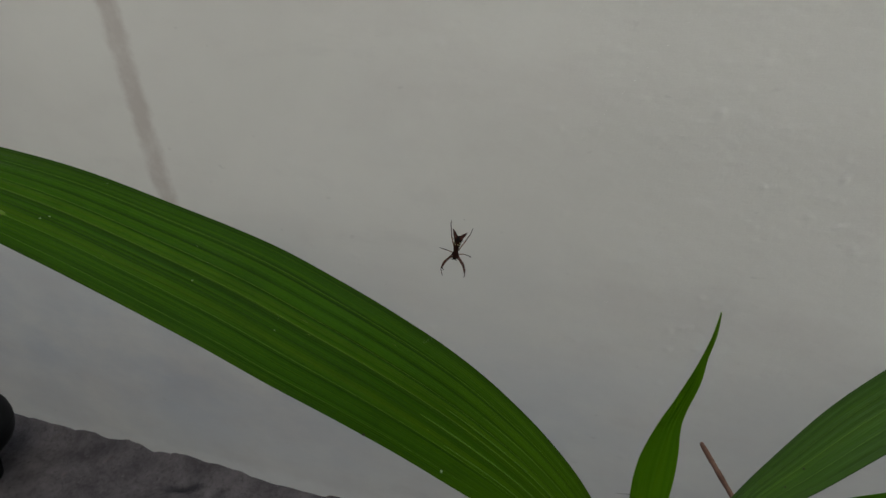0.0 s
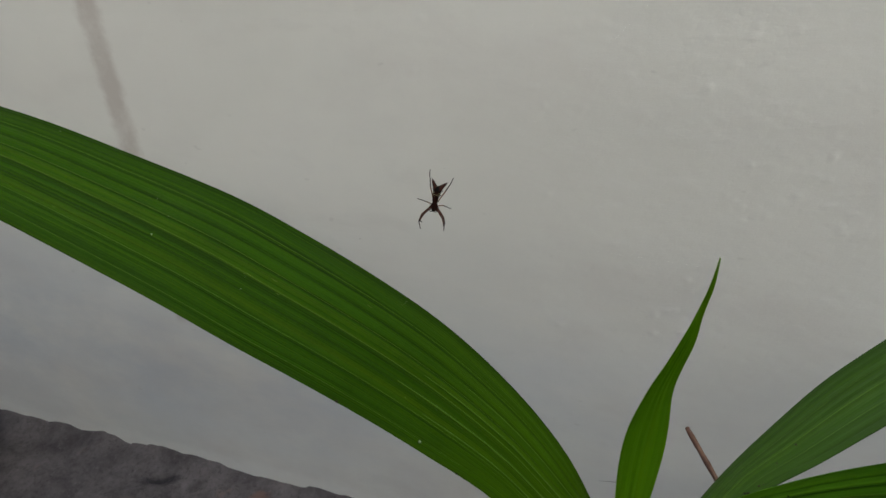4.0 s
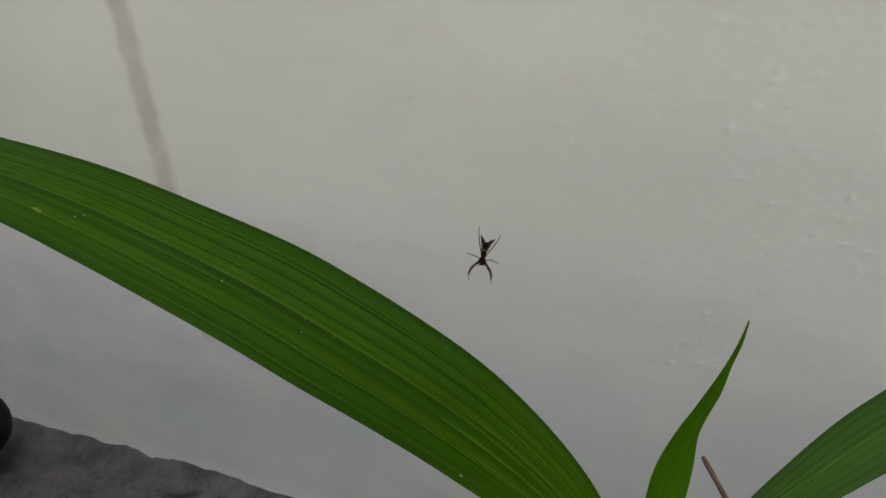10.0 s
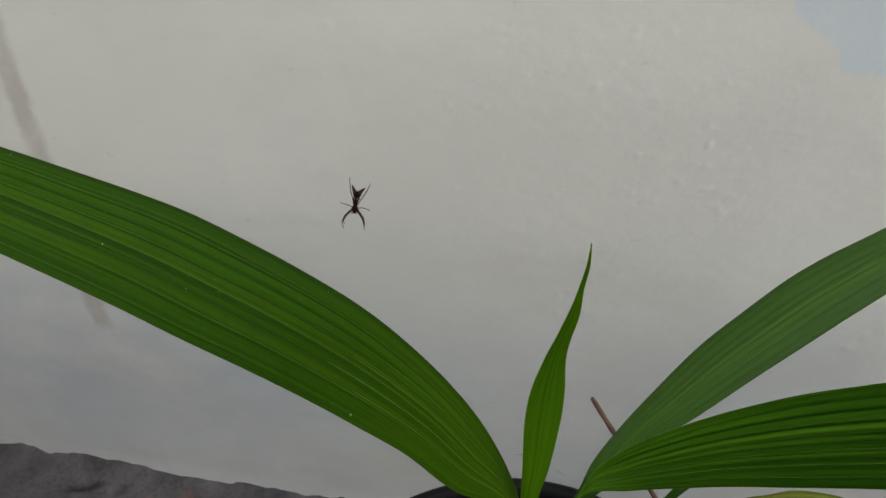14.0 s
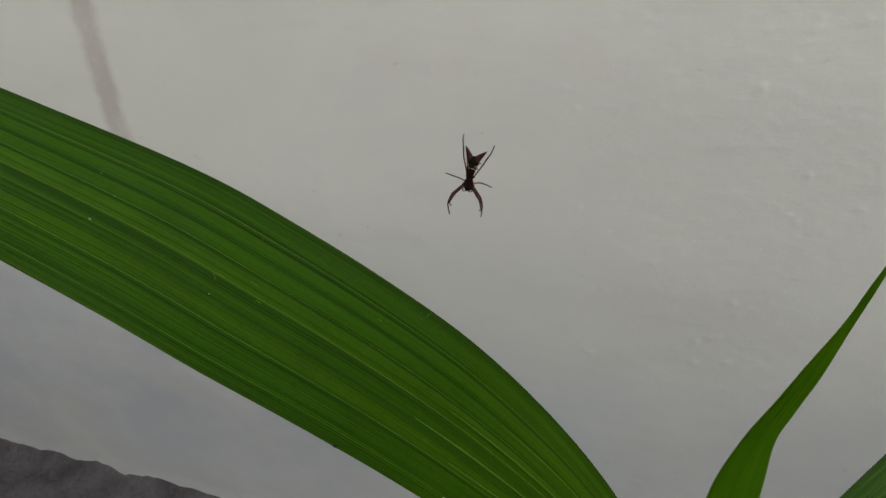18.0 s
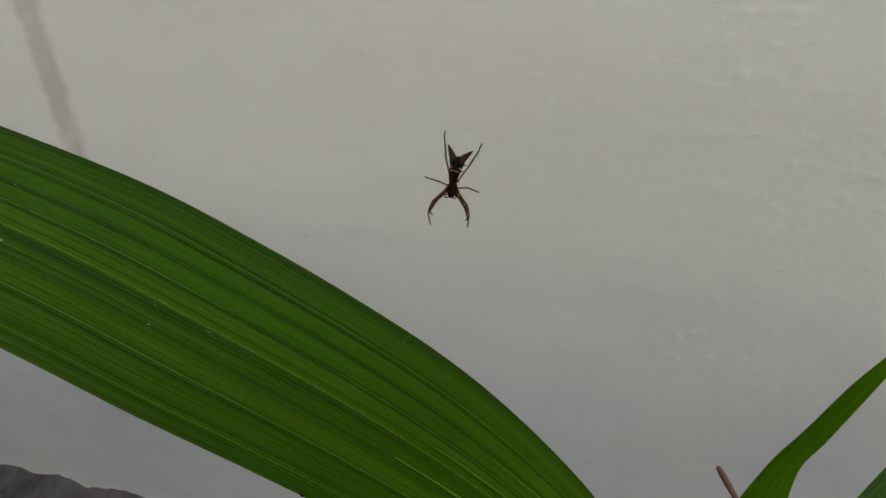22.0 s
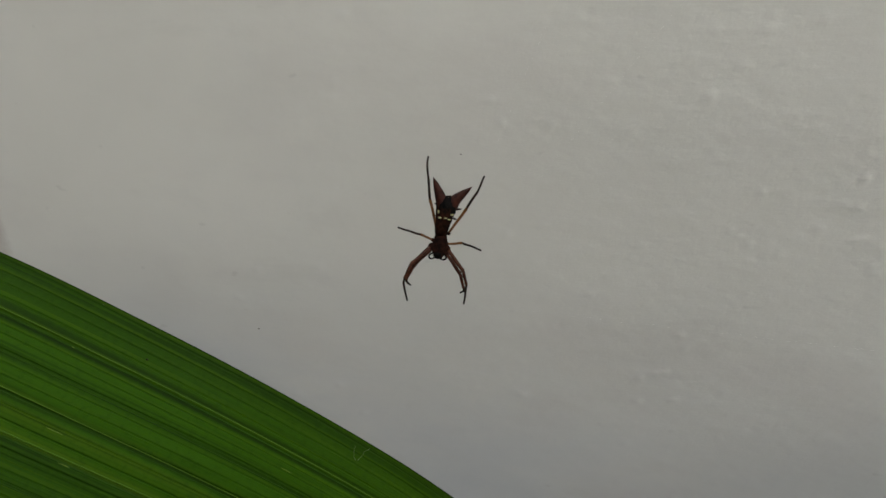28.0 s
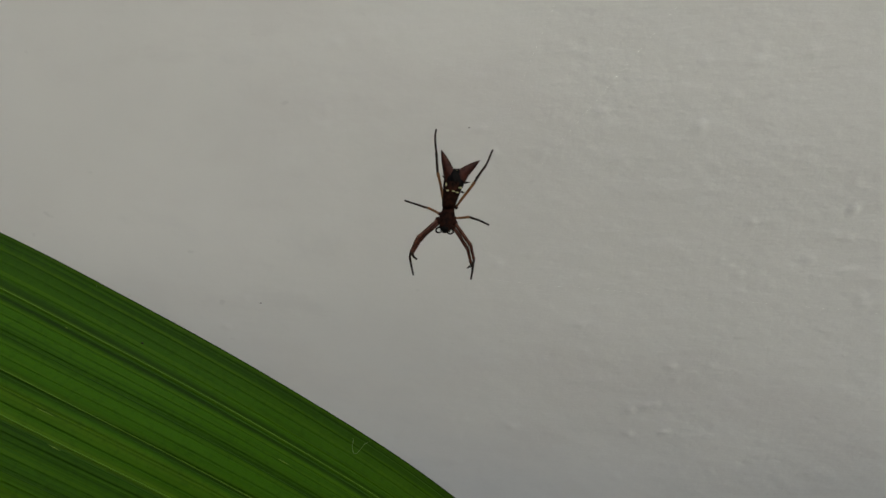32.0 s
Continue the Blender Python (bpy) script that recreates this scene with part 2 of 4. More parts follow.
def leaf_green(name, dark, light, yellow, bands, seed=1, glow=0.14, through=None, count=26.0, pale=0.42, cut=0.40, base_pale=0.5, gloss=0.07):
    """Pleated blade: bands and fine veins run along it; u goes across, v along."""
    m = Nodes(name)
    uv = m.coords("UV")
    o = m.coords()
    u, v, _ = m.split(uv)
    sway = m.math("MULTIPLY", m.math("SUBTRACT", m.noise(m.mapping(uv, (2.0, 0.35, 1)), 1.0, 2), 0.5), 0.05)
    ub = m.math("ADD", u, sway)
    stops = []
    for p, kind, k in bands:
        c = {"d": dark, "l": light, "y": yellow}[kind]
        stops.append((p, tuple(a * k for a in c)))
    c = m.ramp(ub, stops)
    rb = 52.0
    fine = m.noise(m.mapping(uv, (rb, 0.6, 1), (2.3 + seed, 0, 0)), 1.0, 5, 0.72)
    mid = m.noise(m.mapping(uv, (rb * 0.28, 0.5, 1), (seed, 0, 0)), 1.0, 3, 0.6)
    c = m.mix(m.grey(mid, 0.48, 0.30, 0.0, 0.22), c, tuple(a * 0.55 for a in dark))
    c = m.mix(m.grey(mid, 0.54, 0.74, 0.0, 0.26), c, yellow)
    c = m.mix(m.grey(fine, 0.47, 0.36, 0.0, 0.42), c, tuple(a * 0.42 for a in dark))
    c = m.mix(m.grey(fine, 0.51, 0.62, 0.0, 0.45), c, tuple(a * 1.15 for a in light))
    c = m.mix(m.grey(m.noise(o, 75, 5, 0.65), 0.48, 0.78, 0.0, 0.30), c, tuple(a * 0.7 for a in dark))
    lines = m.noise(m.mapping(uv, (rb * 2.1, 0.22, 1), (7.1 + seed, 0, 0)), 1.0, 1, 0.5)
    c = m.mix(m.grey(lines, 0.42, 0.30, 0.0, 0.40), c, tuple(a * 0.35 for a in dark))
    c = m.mix(m.grey(lines, 0.60, 0.72, 0.0, 0.45), c, yellow)
    # thin grooves, their shade put into the colour, with a paler ridge beside each
    step = m.math("ADD", m.math("MULTIPLY", ub, count), m.math("MULTIPLY", m.noise(m.mapping(uv, (9, 0.1, 1), (seed, 3, 0)), 1.0, 1, 0.5), 1.6))
    near = m.math("FRACT", step)
    groove = m.grey(m.math("ABSOLUTE", m.math("SUBTRACT", near, 0.45)), 0.11, 0.02)
    ridge = m.grey(m.math("ABSOLUTE", m.math("SUBTRACT", near, 0.70)), 0.20, 0.03)
    some = m.noise(m.mapping(uv, (count * 0.55, 0.35, 1), (5 + seed, 1, 0)), 1.0, 2, 0.5)
    c = m.mix(m.math("MULTIPLY", groove, m.grey(some, 0.32, 0.66, 0.10, cut)), c, tuple(a * 0.5 for a in dark))
    c = m.mix(m.math("MULTIPLY", ridge, m.grey(some, 0.36, 0.66, 0.05, pale)), c, yellow)
    # paler and yellower towards the base
    base = m.math("MULTIPLY", m.grey(v, 6.0, 2.6), m.grey(m.noise(m.mapping(uv, (14, 0.3, 1), (seed, 9, 0)), 1.0, 2, 0.5), 0.32, 0.68, 0.25, 1.0))
    c = m.mix(m.math("MULTIPLY", base, base_pale), c, tuple(a * 1.25 for a in yellow))
    grain = m.noise(o, 1500, 3, 0.6)
    c = m.mix(m.grey(grain, 0.49, 0.32, 0.0, 0.22), c, tuple(a * 0.55 for a in dark))
    c = m.mix(m.grey(grain, 0.54, 0.72, 0.0, 0.16), c, tuple(a * 1.2 for a in light))
    m.bump(m.math("SUBTRACT", m.math("ADD", m.math("MULTIPLY", fine, 0.6), m.math("MULTIPLY", mid, 0.4)), m.math("MULTIPLY", groove, 0.5)), 0.6, 0.0005)
    m.done(c, m.grey(m.noise(o, 60), 0.3, 0.7, 0.46, 0.62), spec=gloss)
    through_leaf = m.n.new("ShaderNodeBsdfTranslucent")
    m.put(m.mix(0.5, c, through) if through else m.mix(0.35, c, yellow), through_leaf.inputs["Color"])
    blend = m.n.new("ShaderNodeMixShader")
    blend.inputs[0].default_value = glow
    m.l.new(m.bsdf.outputs[0], blend.inputs[1])
    m.l.new(through_leaf.outputs[0], blend.inputs[2])
    m.l.new(blend.outputs[0], m.out.inputs["Surface"])
    return m.mat


def mottled(name, a, b, scale, rough=0.5, spec=0.5, bump=0.0, depth=0.0003):
    m = Nodes(name)
    o = m.coords()
    n = m.noise(o, scale, 4, 0.6)
    if bump:
        m.bump(m.noise(o, scale * 2.5, 4), bump, depth)
    return m.done(m.ramp(n, [(0.35, a), (0.65, b)]), rough, spec=spec)


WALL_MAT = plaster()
BLOCKER_MAT = concrete("dark_light_blocker", (0.05, 0.049, 0.047), (0.10, 0.098, 0.093), 4.0)
FLOOR_MAT = concrete("dark_damp_concrete", (0.031, 0.0275, 0.030), (0.116, 0.105, 0.108), 22.0,
                     [(-0.572, -0.035, 0.025, 0.0065, (0.014, 0.013, 0.016), 0.9), (-0.527, -0.032, 0.010, 0.007, (0.02, 0.018, 0.02), 0.5), (-0.563, -0.069, 0.020, 0.007, (0.014, 0.013, 0.016), 0.8),
                      (-0.455, -0.022, 0.010, 0.008, (0.13, 0.07, 0.05), 0.5), (-0.660, -0.095, 0.030, 0.012, (0.025, 0.022, 0.022), 0.6), (-0.60, -0.09, 0.05, 0.02, (0.13, 0.10, 0.085), 0.4)])
# tones across a blade: its own streaks, with pleat and fold shading painted in
BROAD = [(0.0, "d", 1.0), (0.07, "l", 0.82), (0.085, "l", 0.95), (0.11, "l", 0.78), (0.20, "l", 0.9), (0.233, "d", 0.95), (0.25, "l", 0.95), (0.31, "y", 0.8),
         (0.345, "l", 0.85), (0.365, "d", 0.85), (0.385, "l", 0.8), (0.44, "l", 0.76), (0.482, "d", 0.75), (0.496, "y", 0.75), (0.53, "l", 0.95), (0.57, "y", 0.95),
         (0.59, "l", 1.0), (0.602, "d", 0.85), (0.63, "l", 0.95), (0.69, "l", 0.98), (0.708, "d", 0.8), (0.73, "l", 1.0), (0.79, "l", 0.98), (0.812, "d", 0.5),
         (0.826, "l", 0.9), (0.84, "d", 0.7), (0.86, "l", 0.85), (0.93, "l", 0.68), (1.0, "d", 0.8)]
RIBBED = [(0.0, "d", 0.6), (0.06, "l", 0.8), (0.11, "d", 0.8), (0.17, "y", 0.8), (0.22, "d", 0.7), (0.28, "l", 1.0), (0.33, "d", 0.8), (0.40, "y", 0.9), (0.46, "d", 0.7),
          (0.52, "l", 1.0), (0.57, "d", 0.8), (0.64, "y", 0.8), (0.69, "d", 0.7), (0.76, "l", 0.9), (0.84, "d", 0.8), (0.92, "l", 0.7), (1.0, "d", 0.7)]
PLAIN = [(0.0, "d", 0.8), (0.15, "l", 0.8), (0.25, "d", 1.0), (0.38, "l", 1.0), (0.46, "y", 0.85), (0.54, "l", 0.9), (0.66, "d", 1.0), (0.80, "l", 0.85), (0.9, "d", 1.0), (1.0, "d", 0.8)]
LEAF_MAT = leaf_green("broad_leaf_green", (0.0160, 0.047, 0.0008), (0.0270, 0.081, 0.0011), (0.047, 0.104, 0.0013), BROAD, 1, cut=0.30, base_pale=0.85)
LOW_MAT = leaf_green("ribbed_leaf_green", (0.038, 0.126, 0.0055), (0.062, 0.186, 0.0080), (0.125, 0.280, 0.0150), RIBBED, 4, 0.30, (0.48, 0.90, 0.18), 15.0, 1.0, 0.22)
YOUNG_MAT = leaf_green("young_leaf_green", (0.044, 0.144, 0.0040), (0.079, 0.212, 0.0062), (0.132, 0.265, 0.0080), PLAIN, 2, 0.52, (0.66, 1.0, 0.14), 9.0, 0.7, 0.3)
RIGHT_MAT = leaf_green("old_leaf_green", (0.022, 0.060, 0.0040), (0.031, 0.084, 0.0055), (0.043, 0.100, 0.0060), PLAIN, 3, count=15.0, pale=0.4, cut=0.25, base_pale=0.25, gloss=0.16)
FADED_MAT = leaf_green("yellowing_leaf", (0.07, 0.12, 0.014), (0.14, 0.20, 0.025), (0.22, 0.19, 0.035), PLAIN, 5)
VEIN_MAT = mottled("pale_leaf_vein", (0.048, 0.112, 0.004), (0.070, 0.140, 0.008), 60, 0.6, 0.2)
FOLD_SHADE_MAT = mottled("leaf_fold_shade", (0.013, 0.042, 0.0012), (0.022, 0.062, 0.002), 60, 0.7, 0.1)
BLACK_MAT = mottled("black_pot_plastic", (0.0035, 0.0035, 0.004), (0.007, 0.007, 0.008), 22, 0.6, 0.12, 0.2, 0.0006)
SOIL_MAT = mottled("dark_potting_soil", (0.012, 0.010, 0.008), (0.035, 0.028, 0.022), 120, 0.95, 0.1, 0.9, 0.004)
CRACK_MAT = mottled("grey_crack", (0.22, 0.215, 0.21), (0.34, 0.335, 0.33), 200, 0.9, 0.1)
STEM_MAT = mottled("dry_brown_stem", (0.105, 0.055, 0.04), (0.19, 0.11, 0.08), 90, 0.75, 0.2, 0.5, 0.0006)
SILK_MAT = mottled("web_silk", (0.42, 0.42, 0.41), (0.55, 0.55, 0.53), 300, 0.5)
DUST_MAT = mottled("pale_dust", (0.15, 0.22, 0.10), (0.26, 0.32, 0.19), 900, 0.8, 0.2)
SPOT_MAT = mottled("dark_leaf_spot", (0.012, 0.012, 0.006), (0.03, 0.022, 0.01), 900, 0.7, 0.2)
SCAR_GLINT_MAT = mottled("yellow_scar_and_glint", (0.070, 0.135, 0.005), (0.135, 0.175, 0.016), 500, 0.6, 0.3)
PATCH_MAT = mottled("pale_leaf_patch", (0.040, 0.088, 0.018), (0.058, 0.112, 0.032), 300, 0.5, 0.3)
CRUMB_MAT = mottled("web_debris", (0.05, 0.04, 0.035), (0.10, 0.085, 0.07), 2000, 0.9, 0.1)
BODY_MAT = mottled("spider_dark_brown", (0.004, 0.002, 0.0016), (0.026, 0.009, 0.005), 2200, 0.75, 0.06, 1.0, 0.00012)
ABDO_MAT = mottled("spider_abdomen_brown", (0.003, 0.002, 0.0014), (0.028, 0.010, 0.005), 1700, 0.8, 0.05, 1.0, 0.00012)
SPINE_MAT = mottled("spider_red_spine", (0.014, 0.004, 0.003), (0.060, 0.017, 0.010), 1500, 0.55, 0.14)
LEG_RED_MAT = mottled("spider_red_leg", (0.026, 0.008, 0.005), (0.095, 0.032, 0.017), 1600, 0.5, 0.15)
LEG_TAN_MAT = mottled("spider_amber_leg", (0.085, 0.036, 0.014), (0.190, 0.088, 0.032), 1600, 0.5, 0.15)
LEG_END_MAT = mottled("spider_dark_leg", (0.008, 0.005, 0.004), (0.028, 0.016, 0.010), 1600, 0.55, 0.15)
EYE_MAT = mottled("spider_black", (0.002, 0.002, 0.002), (0.007, 0.006, 0.005), 2500, 0.75, 0.05)
YELLOW_MAT = mottled("spider_yellow_spot", (0.34, 0.30, 0.11), (0.52, 0.49, 0.28), 2500, 0.4, 0.4)


# ---- building helpers ----
def mesh_of(name, verts, faces, mat, smooth=True, uvs=None):
    me = bpy.data.meshes.new(name)
    me.from_pydata([tuple(v) for v in verts], [], faces)
    if uvs is not None:
        layer = me.uv_layers.new(name="blade")
        idx = np.empty(len(me.loops), dtype=np.int32)
        me.loops.foreach_get("vertex_index", idx)
        layer.data.foreach_set("uv", np.asarray(uvs, dtype=np.float32)[idx].ravel())
    me.materials.append(mat)
    if smooth:
        me.polygons.foreach_set("use_smooth", [True] * len(me.polygons))
    me.update()
    return me


def part(name, me, parent, label=""):
    ob = new(name, me)
    ob.parent = parent
    return tagged(ob, label)


def empty(name, m, label, category, group="", kind=""):
    ob = new(name)
    ob.empty_display_size = 0.01
    ob.matrix_world = m
    return tagged(ob, label, category, group, kind)


def spline(rows, n):
    """Smooth rows of numbers: n even samples of a Catmull-Rom curve through them."""
    p = np.array(rows, dtype=float)
    p = np.vstack([2 * p[0] - p[1], p, 2 * p[-1] - p[-2]])
    t = np.linspace(0, len(rows) - 1 - 1e-9, n)
    i = t.astype(int)
    f = (t - i)[:, None]
    a, b, c, d = p[i], p[i + 1], p[i + 2], p[i + 3]
    return 0.5 * (2 * b + (c - a) * f + (2 * a - 5 * b + 4 * c - d) * f ** 2 + (3 * b - a - 3 * c + d) * f ** 3)


def unit(v):
    return v / np.maximum(np.linalg.norm(v, axis=-1, keepdims=True), 1e-12)


def tube(points, radii, sides=10, caps=True):
    """A round tube of changing radius along points."""
    p = np.array(points, dtype=float)
    r = np.broadcast_to(np.array(radii, dtype=float), (len(p),))
    tan = unit(np.gradient(p, axis=0))
    ref = np.array([0.0, 0.0, 1.0]) if abs(tan[:, 2]).mean() < 0.8 else np.array([1.0, 0.0, 0.0])
    side = unit(np.cross(tan, ref))
    up = np.cross(side, tan)
    a = np.linspace(0, 2 * np.pi, sides, endpoint=False)
    ring = p[:, None] + r[:, None, None] * (np.cos(a)[None, :, None] * side[:, None] + np.sin(a)[None, :, None] * up[:, None])
    verts = ring.reshape(-1, 3).tolist()
    faces = []
    for i in range(len(p) - 1):
        for k in range(sides):
            k2 = (k + 1) % sides
            faces.append((i * sides + k, i * sides + k2, (i + 1) * sides + k2, (i + 1) * sides + k))
    if caps:
        faces.append(tuple(range(sides - 1, -1, -1)))
        faces.append(tuple((len(p) - 1) * sides + k for k in range(sides)))
    return verts, faces


def blob(center, radii, seed=0, wob=0.0, rings=8, sides=12, squeeze=None):
    """A rounded lump: an ellipsoid with a little unevenness."""
    rnd = random.Random(seed)
    verts, faces = [], []
    for i in range(rings + 1):
        th = math.pi * i / rings
        for k in range(sides):
            ph = 2 * math.pi * k / sides
            d = Vector((math.sin(th) * math.cos(ph), math.sin(th) * math.sin(ph), math.cos(th)))
            s = 1 + (wob * noise.noise(d * 1.7 + Vector((seed * 3.1, 0, 0))) if wob else 0)
            v = [center[j] + radii[j] * d[j] * s for j in range(3)]
            verts.append(squeeze(v) if squeeze else v)
    for i in range(rings):
        for k in range(sides):
            k2 = (k + 1) % sides
            faces.append((i * sides + k, (i + 1) * sides + k, (i + 1) * sides + k2, i * sides + k2))
    return verts, faces


def lathe(profile, sides=64, center=(0, 0)):
    """A closed turned body from (radius, height) rows."""
    verts, faces = [], []
    for r, z in profile:
        for k in range(sides):
            a = 2 * math.pi * k / sides
            verts.append((center[0] + r * math.cos(a), center[1] + r * math.sin(a), z))
    n = len(profile)
    for i in range(n - 1):
        for k in range(sides):
            k2 = (k + 1) % sides
            faces.append((i * sides + k, i * sides + k2, (i + 1) * sides + k2, (i + 1) * sides + k))
    return verts, faces


def lattice(shape, cells, rng):
    """Smooth random field over a grid: bilinear blend of eased random values."""
    h, w = shape
    ch, cw = cells
    g = rng.standard_normal((ch + 2, cw + 2))
    yy = np.linspace(0, ch, h, endpoint=False)
    xx = np.linspace(0, cw, w, endpoint=False)
    yi, xi = yy.astype(int), xx.astype(int)
    fy, fx = yy - yi, xx - xi
    fy, fx = (fy * fy * (3 - 2 * fy))[:, None], (fx * fx * (3 - 2 * fx))[None]
    a, b = g[yi][:, xi], g[yi][:, xi + 1]
    c, d = g[yi + 1][:, xi], g[yi + 1][:, xi + 1]
    return (a * (1 - fx) + b * fx) * (1 - fy) + (c * (1 - fx) + d * fx) * fy


def grid_faces(h, w):
    i = np.arange(h * w).reshape(h, w)
    return np.stack([i[:-1, :-1], i[:-1, 1:], i[1:, 1:], i[1:, :-1]], -1).reshape(-1, 4).tolist()


# ---- the setting ----
def field(xs, zs, cx, cz, rng):
    """Smooth random field with cells of cx by cz metres."""
    a, b = (xs - xs[0]) / cx, (zs - zs[0]) / cz
    g = rng.standard_normal((int(b[-1]) + 3, int(a[-1]) + 3))
    ai, bi = a.astype(int), b.astype(int)
    fa, fb = a - ai, b - bi
    fa, fb = (fa * fa * (3 - 2 * fa))[None], (fb * fb * (3 - 2 * fb))[:, None]
    top = g[bi][:, ai] * (1 - fa) + g[bi][:, ai + 1] * fa
    return top * (1 - fb) + (g[bi + 1][:, ai] * (1 - fa) + g[bi + 1][:, ai + 1] * fa) * fb


def stamp(h, xs, zs, cx, cz, sx, sz, amp, tilt):
    """One raised or sunken spot of the plaster."""
    ix, iz = np.where(abs(xs - cx) < 3 * sx)[0], np.where(abs(zs - cz) < 3 * sz + abs(tilt) * 3 * sx)[0]
    if len(ix) and len(iz):
        a, b = (xs[ix] - cx)[None], (zs[iz] - cz)[:, None]
        b = b - tilt * a
        h[iz[0]:iz[-1] + 1, ix[0]:ix[-1] + 1] += amp * np.exp(-(a / sx) ** 2 - (b / sz) ** 2)


def lumps(xs, zs, rng):
    """Height of the brushed, lumpy plaster over a grid, in metres."""
    X, Z = np.meshgrid(xs, zs)
    side = np.clip((X + 0.42) / 0.38, 0.25, 1.0)
    h = 0.0005 * field(xs, zs, 0.13, 0.09, rng) + side * (0.00007 * field(xs, zs, 0.014, 0.008, rng) + 0.000035 * field(xs, zs, 0.006, 0.0036, rng))
    patches = field(np.arange(-0.62, 0.45, 0.01), np.arange(0.05, 0.75, 0.01), 0.09, 0.07, rng)
    for _ in range(1500):
        # brush strokes
        cx, cz = rng.uniform(-0.62, 0.40), rng.uniform(0.08, 0.72)
        stamp(h, xs, zs, cx, cz, rng.uniform(0.007, 0.020), rng.uniform(0.0014, 0.0022), rng.uniform(-1, 1) * 0.00006 * (0.35 if cx < -0.3 else 1.0), rng.uniform(0.04, 0.34))
    for _ in range(3000):
        # drips and grains caught under the paint
        cx, cz = rng.uniform(-0.60, 0.40), rng.uniform(0.10, 0.72)
        crowd = min(max(0.55 + 0.45 * patches[int((cz - 0.05) / 0.01), int((cx + 0.62) / 0.01)], 0.03), 1.0)
        crowd *= 1.0 if 0.27 < cz < 0.47 else 0.3
        if rng.random() > crowd * (0.10 + 0.90 * min(max((cx + 0.32) / 0.30, 0.0), 1.0)):
            continue
        amp = (0.00008 + 0.00042 * rng.uniform(0, 1) ** 2.2) * rng.choice([1, 1, 1, -0.6])
        stamp(h, xs, zs, cx, cz, rng.uniform(0.0020, 0.0040), rng.uniform(0.0017, 0.0027), amp, rng.uniform(0.0, 0.30))
    flat = np.exp(-((X - 0.135) / 0.085) ** 4 - ((Z - 0.54) / 0.09) ** 4)
    return h * (1 - 0.85 * flat)


def build_wall():
    rng = np.random.default_rng(4)
    xs = np.concatenate([[-3.2, -2.4, -1.7, -1.3, -1.1], np.arange(-1.02, -0.50, 0.003), np.arange(-0.50, 0.36, 0.0014), np.arange(0.36, 0.42, 0.003), [0.6, 0.85, 1.3, 2.0, 3.2]])
    zs = np.concatenate([[-0.1], np.arange(0.0, 0.12, 0.003), np.arange(0.12, 0.68, 0.0014), np.arange(0.68, 0.80, 0.003), [0.9, 1.1, 1.5, 2.0, 2.4]])
    X, Z = np.meshgrid(xs, zs)
    Y = -lumps(xs, zs, rng)
    Y[(X < -1.05) | (X > 0.5) | (Z > 0.82)] = 0
    verts = np.stack([X, Y, Z], -1).reshape(-1, 3).tolist()
    h, w = X.shape
    faces = grid_faces(h, w)
    n = len(verts)
    verts += [(-3.2, 0.2, -0.1), (3.2, 0.2, -0.1), (3.2, 0.2, 2.4), (-3.2, 0.2, 2.4)]
    faces.append((n + 1, n, n + 3, n + 2))
    top = [(h - 1) * w + i for i in range(w)]
    faces.append(tuple(top + [n + 2, n + 3]))
    faces.append(tuple([i * w for i in range(h)] + [n + 3, n]))
    faces.append(tuple([i * w + w - 1 for i in range(h - 1, -1, -1)] + [n + 1, n + 2]))
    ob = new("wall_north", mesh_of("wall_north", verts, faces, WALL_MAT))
    tagged(ob, "lumpy white-painted plaster wall with a brown drip stain", "wall", kind="structure")
    line = spline([(-0.1040, -0.0006, 0.1082), (-0.0970, -0.0006, 0.1093), (-0.0900, -0.0006, 0.1108), (-0.0820, -0.0006, 0.1104), (-0.0735, -0.0006, 0.1075)], 30)
    thin = np.interp(np.linspace(0, 1, 30), [0, 0.5, 1], [0.0001, 0.0004, 0.0001])
    part("crack", mesh_of("crack", *tube(line, thin, 6), CRACK_MAT), ob, "fine dark hairline crack")
    line = spline([(-0.0705, -0.0006, 0.0992), (-0.0668, -0.0006, 0.0972), (-0.0630, -0.0006, 0.0938), (-0.0585, -0.0006, 0.0908), (-0.0540, -0.0006, 0.0872)], 30)
    part("crack", mesh_of("crack", *tube(line, thin * 0.8, 6), CRACK_MAT), ob, "fine dark hairline crack")


def box_blocker(name, x0, x1, y0, y1, z0, z1, label):
    v = [(x, y, z) for z in (z0, z1) for y in (y0, y1) for x in (x0, x1)]
    f = [(0, 2, 3, 1), (4, 5, 7, 6), (0, 1, 5, 4), (2, 6, 7, 3), (0, 4, 6, 2), (1, 3, 7, 5)]
    tagged(new(name, mesh_of(name, v, f, BLOCKER_MAT, False)), label, "wall", kind="structure")


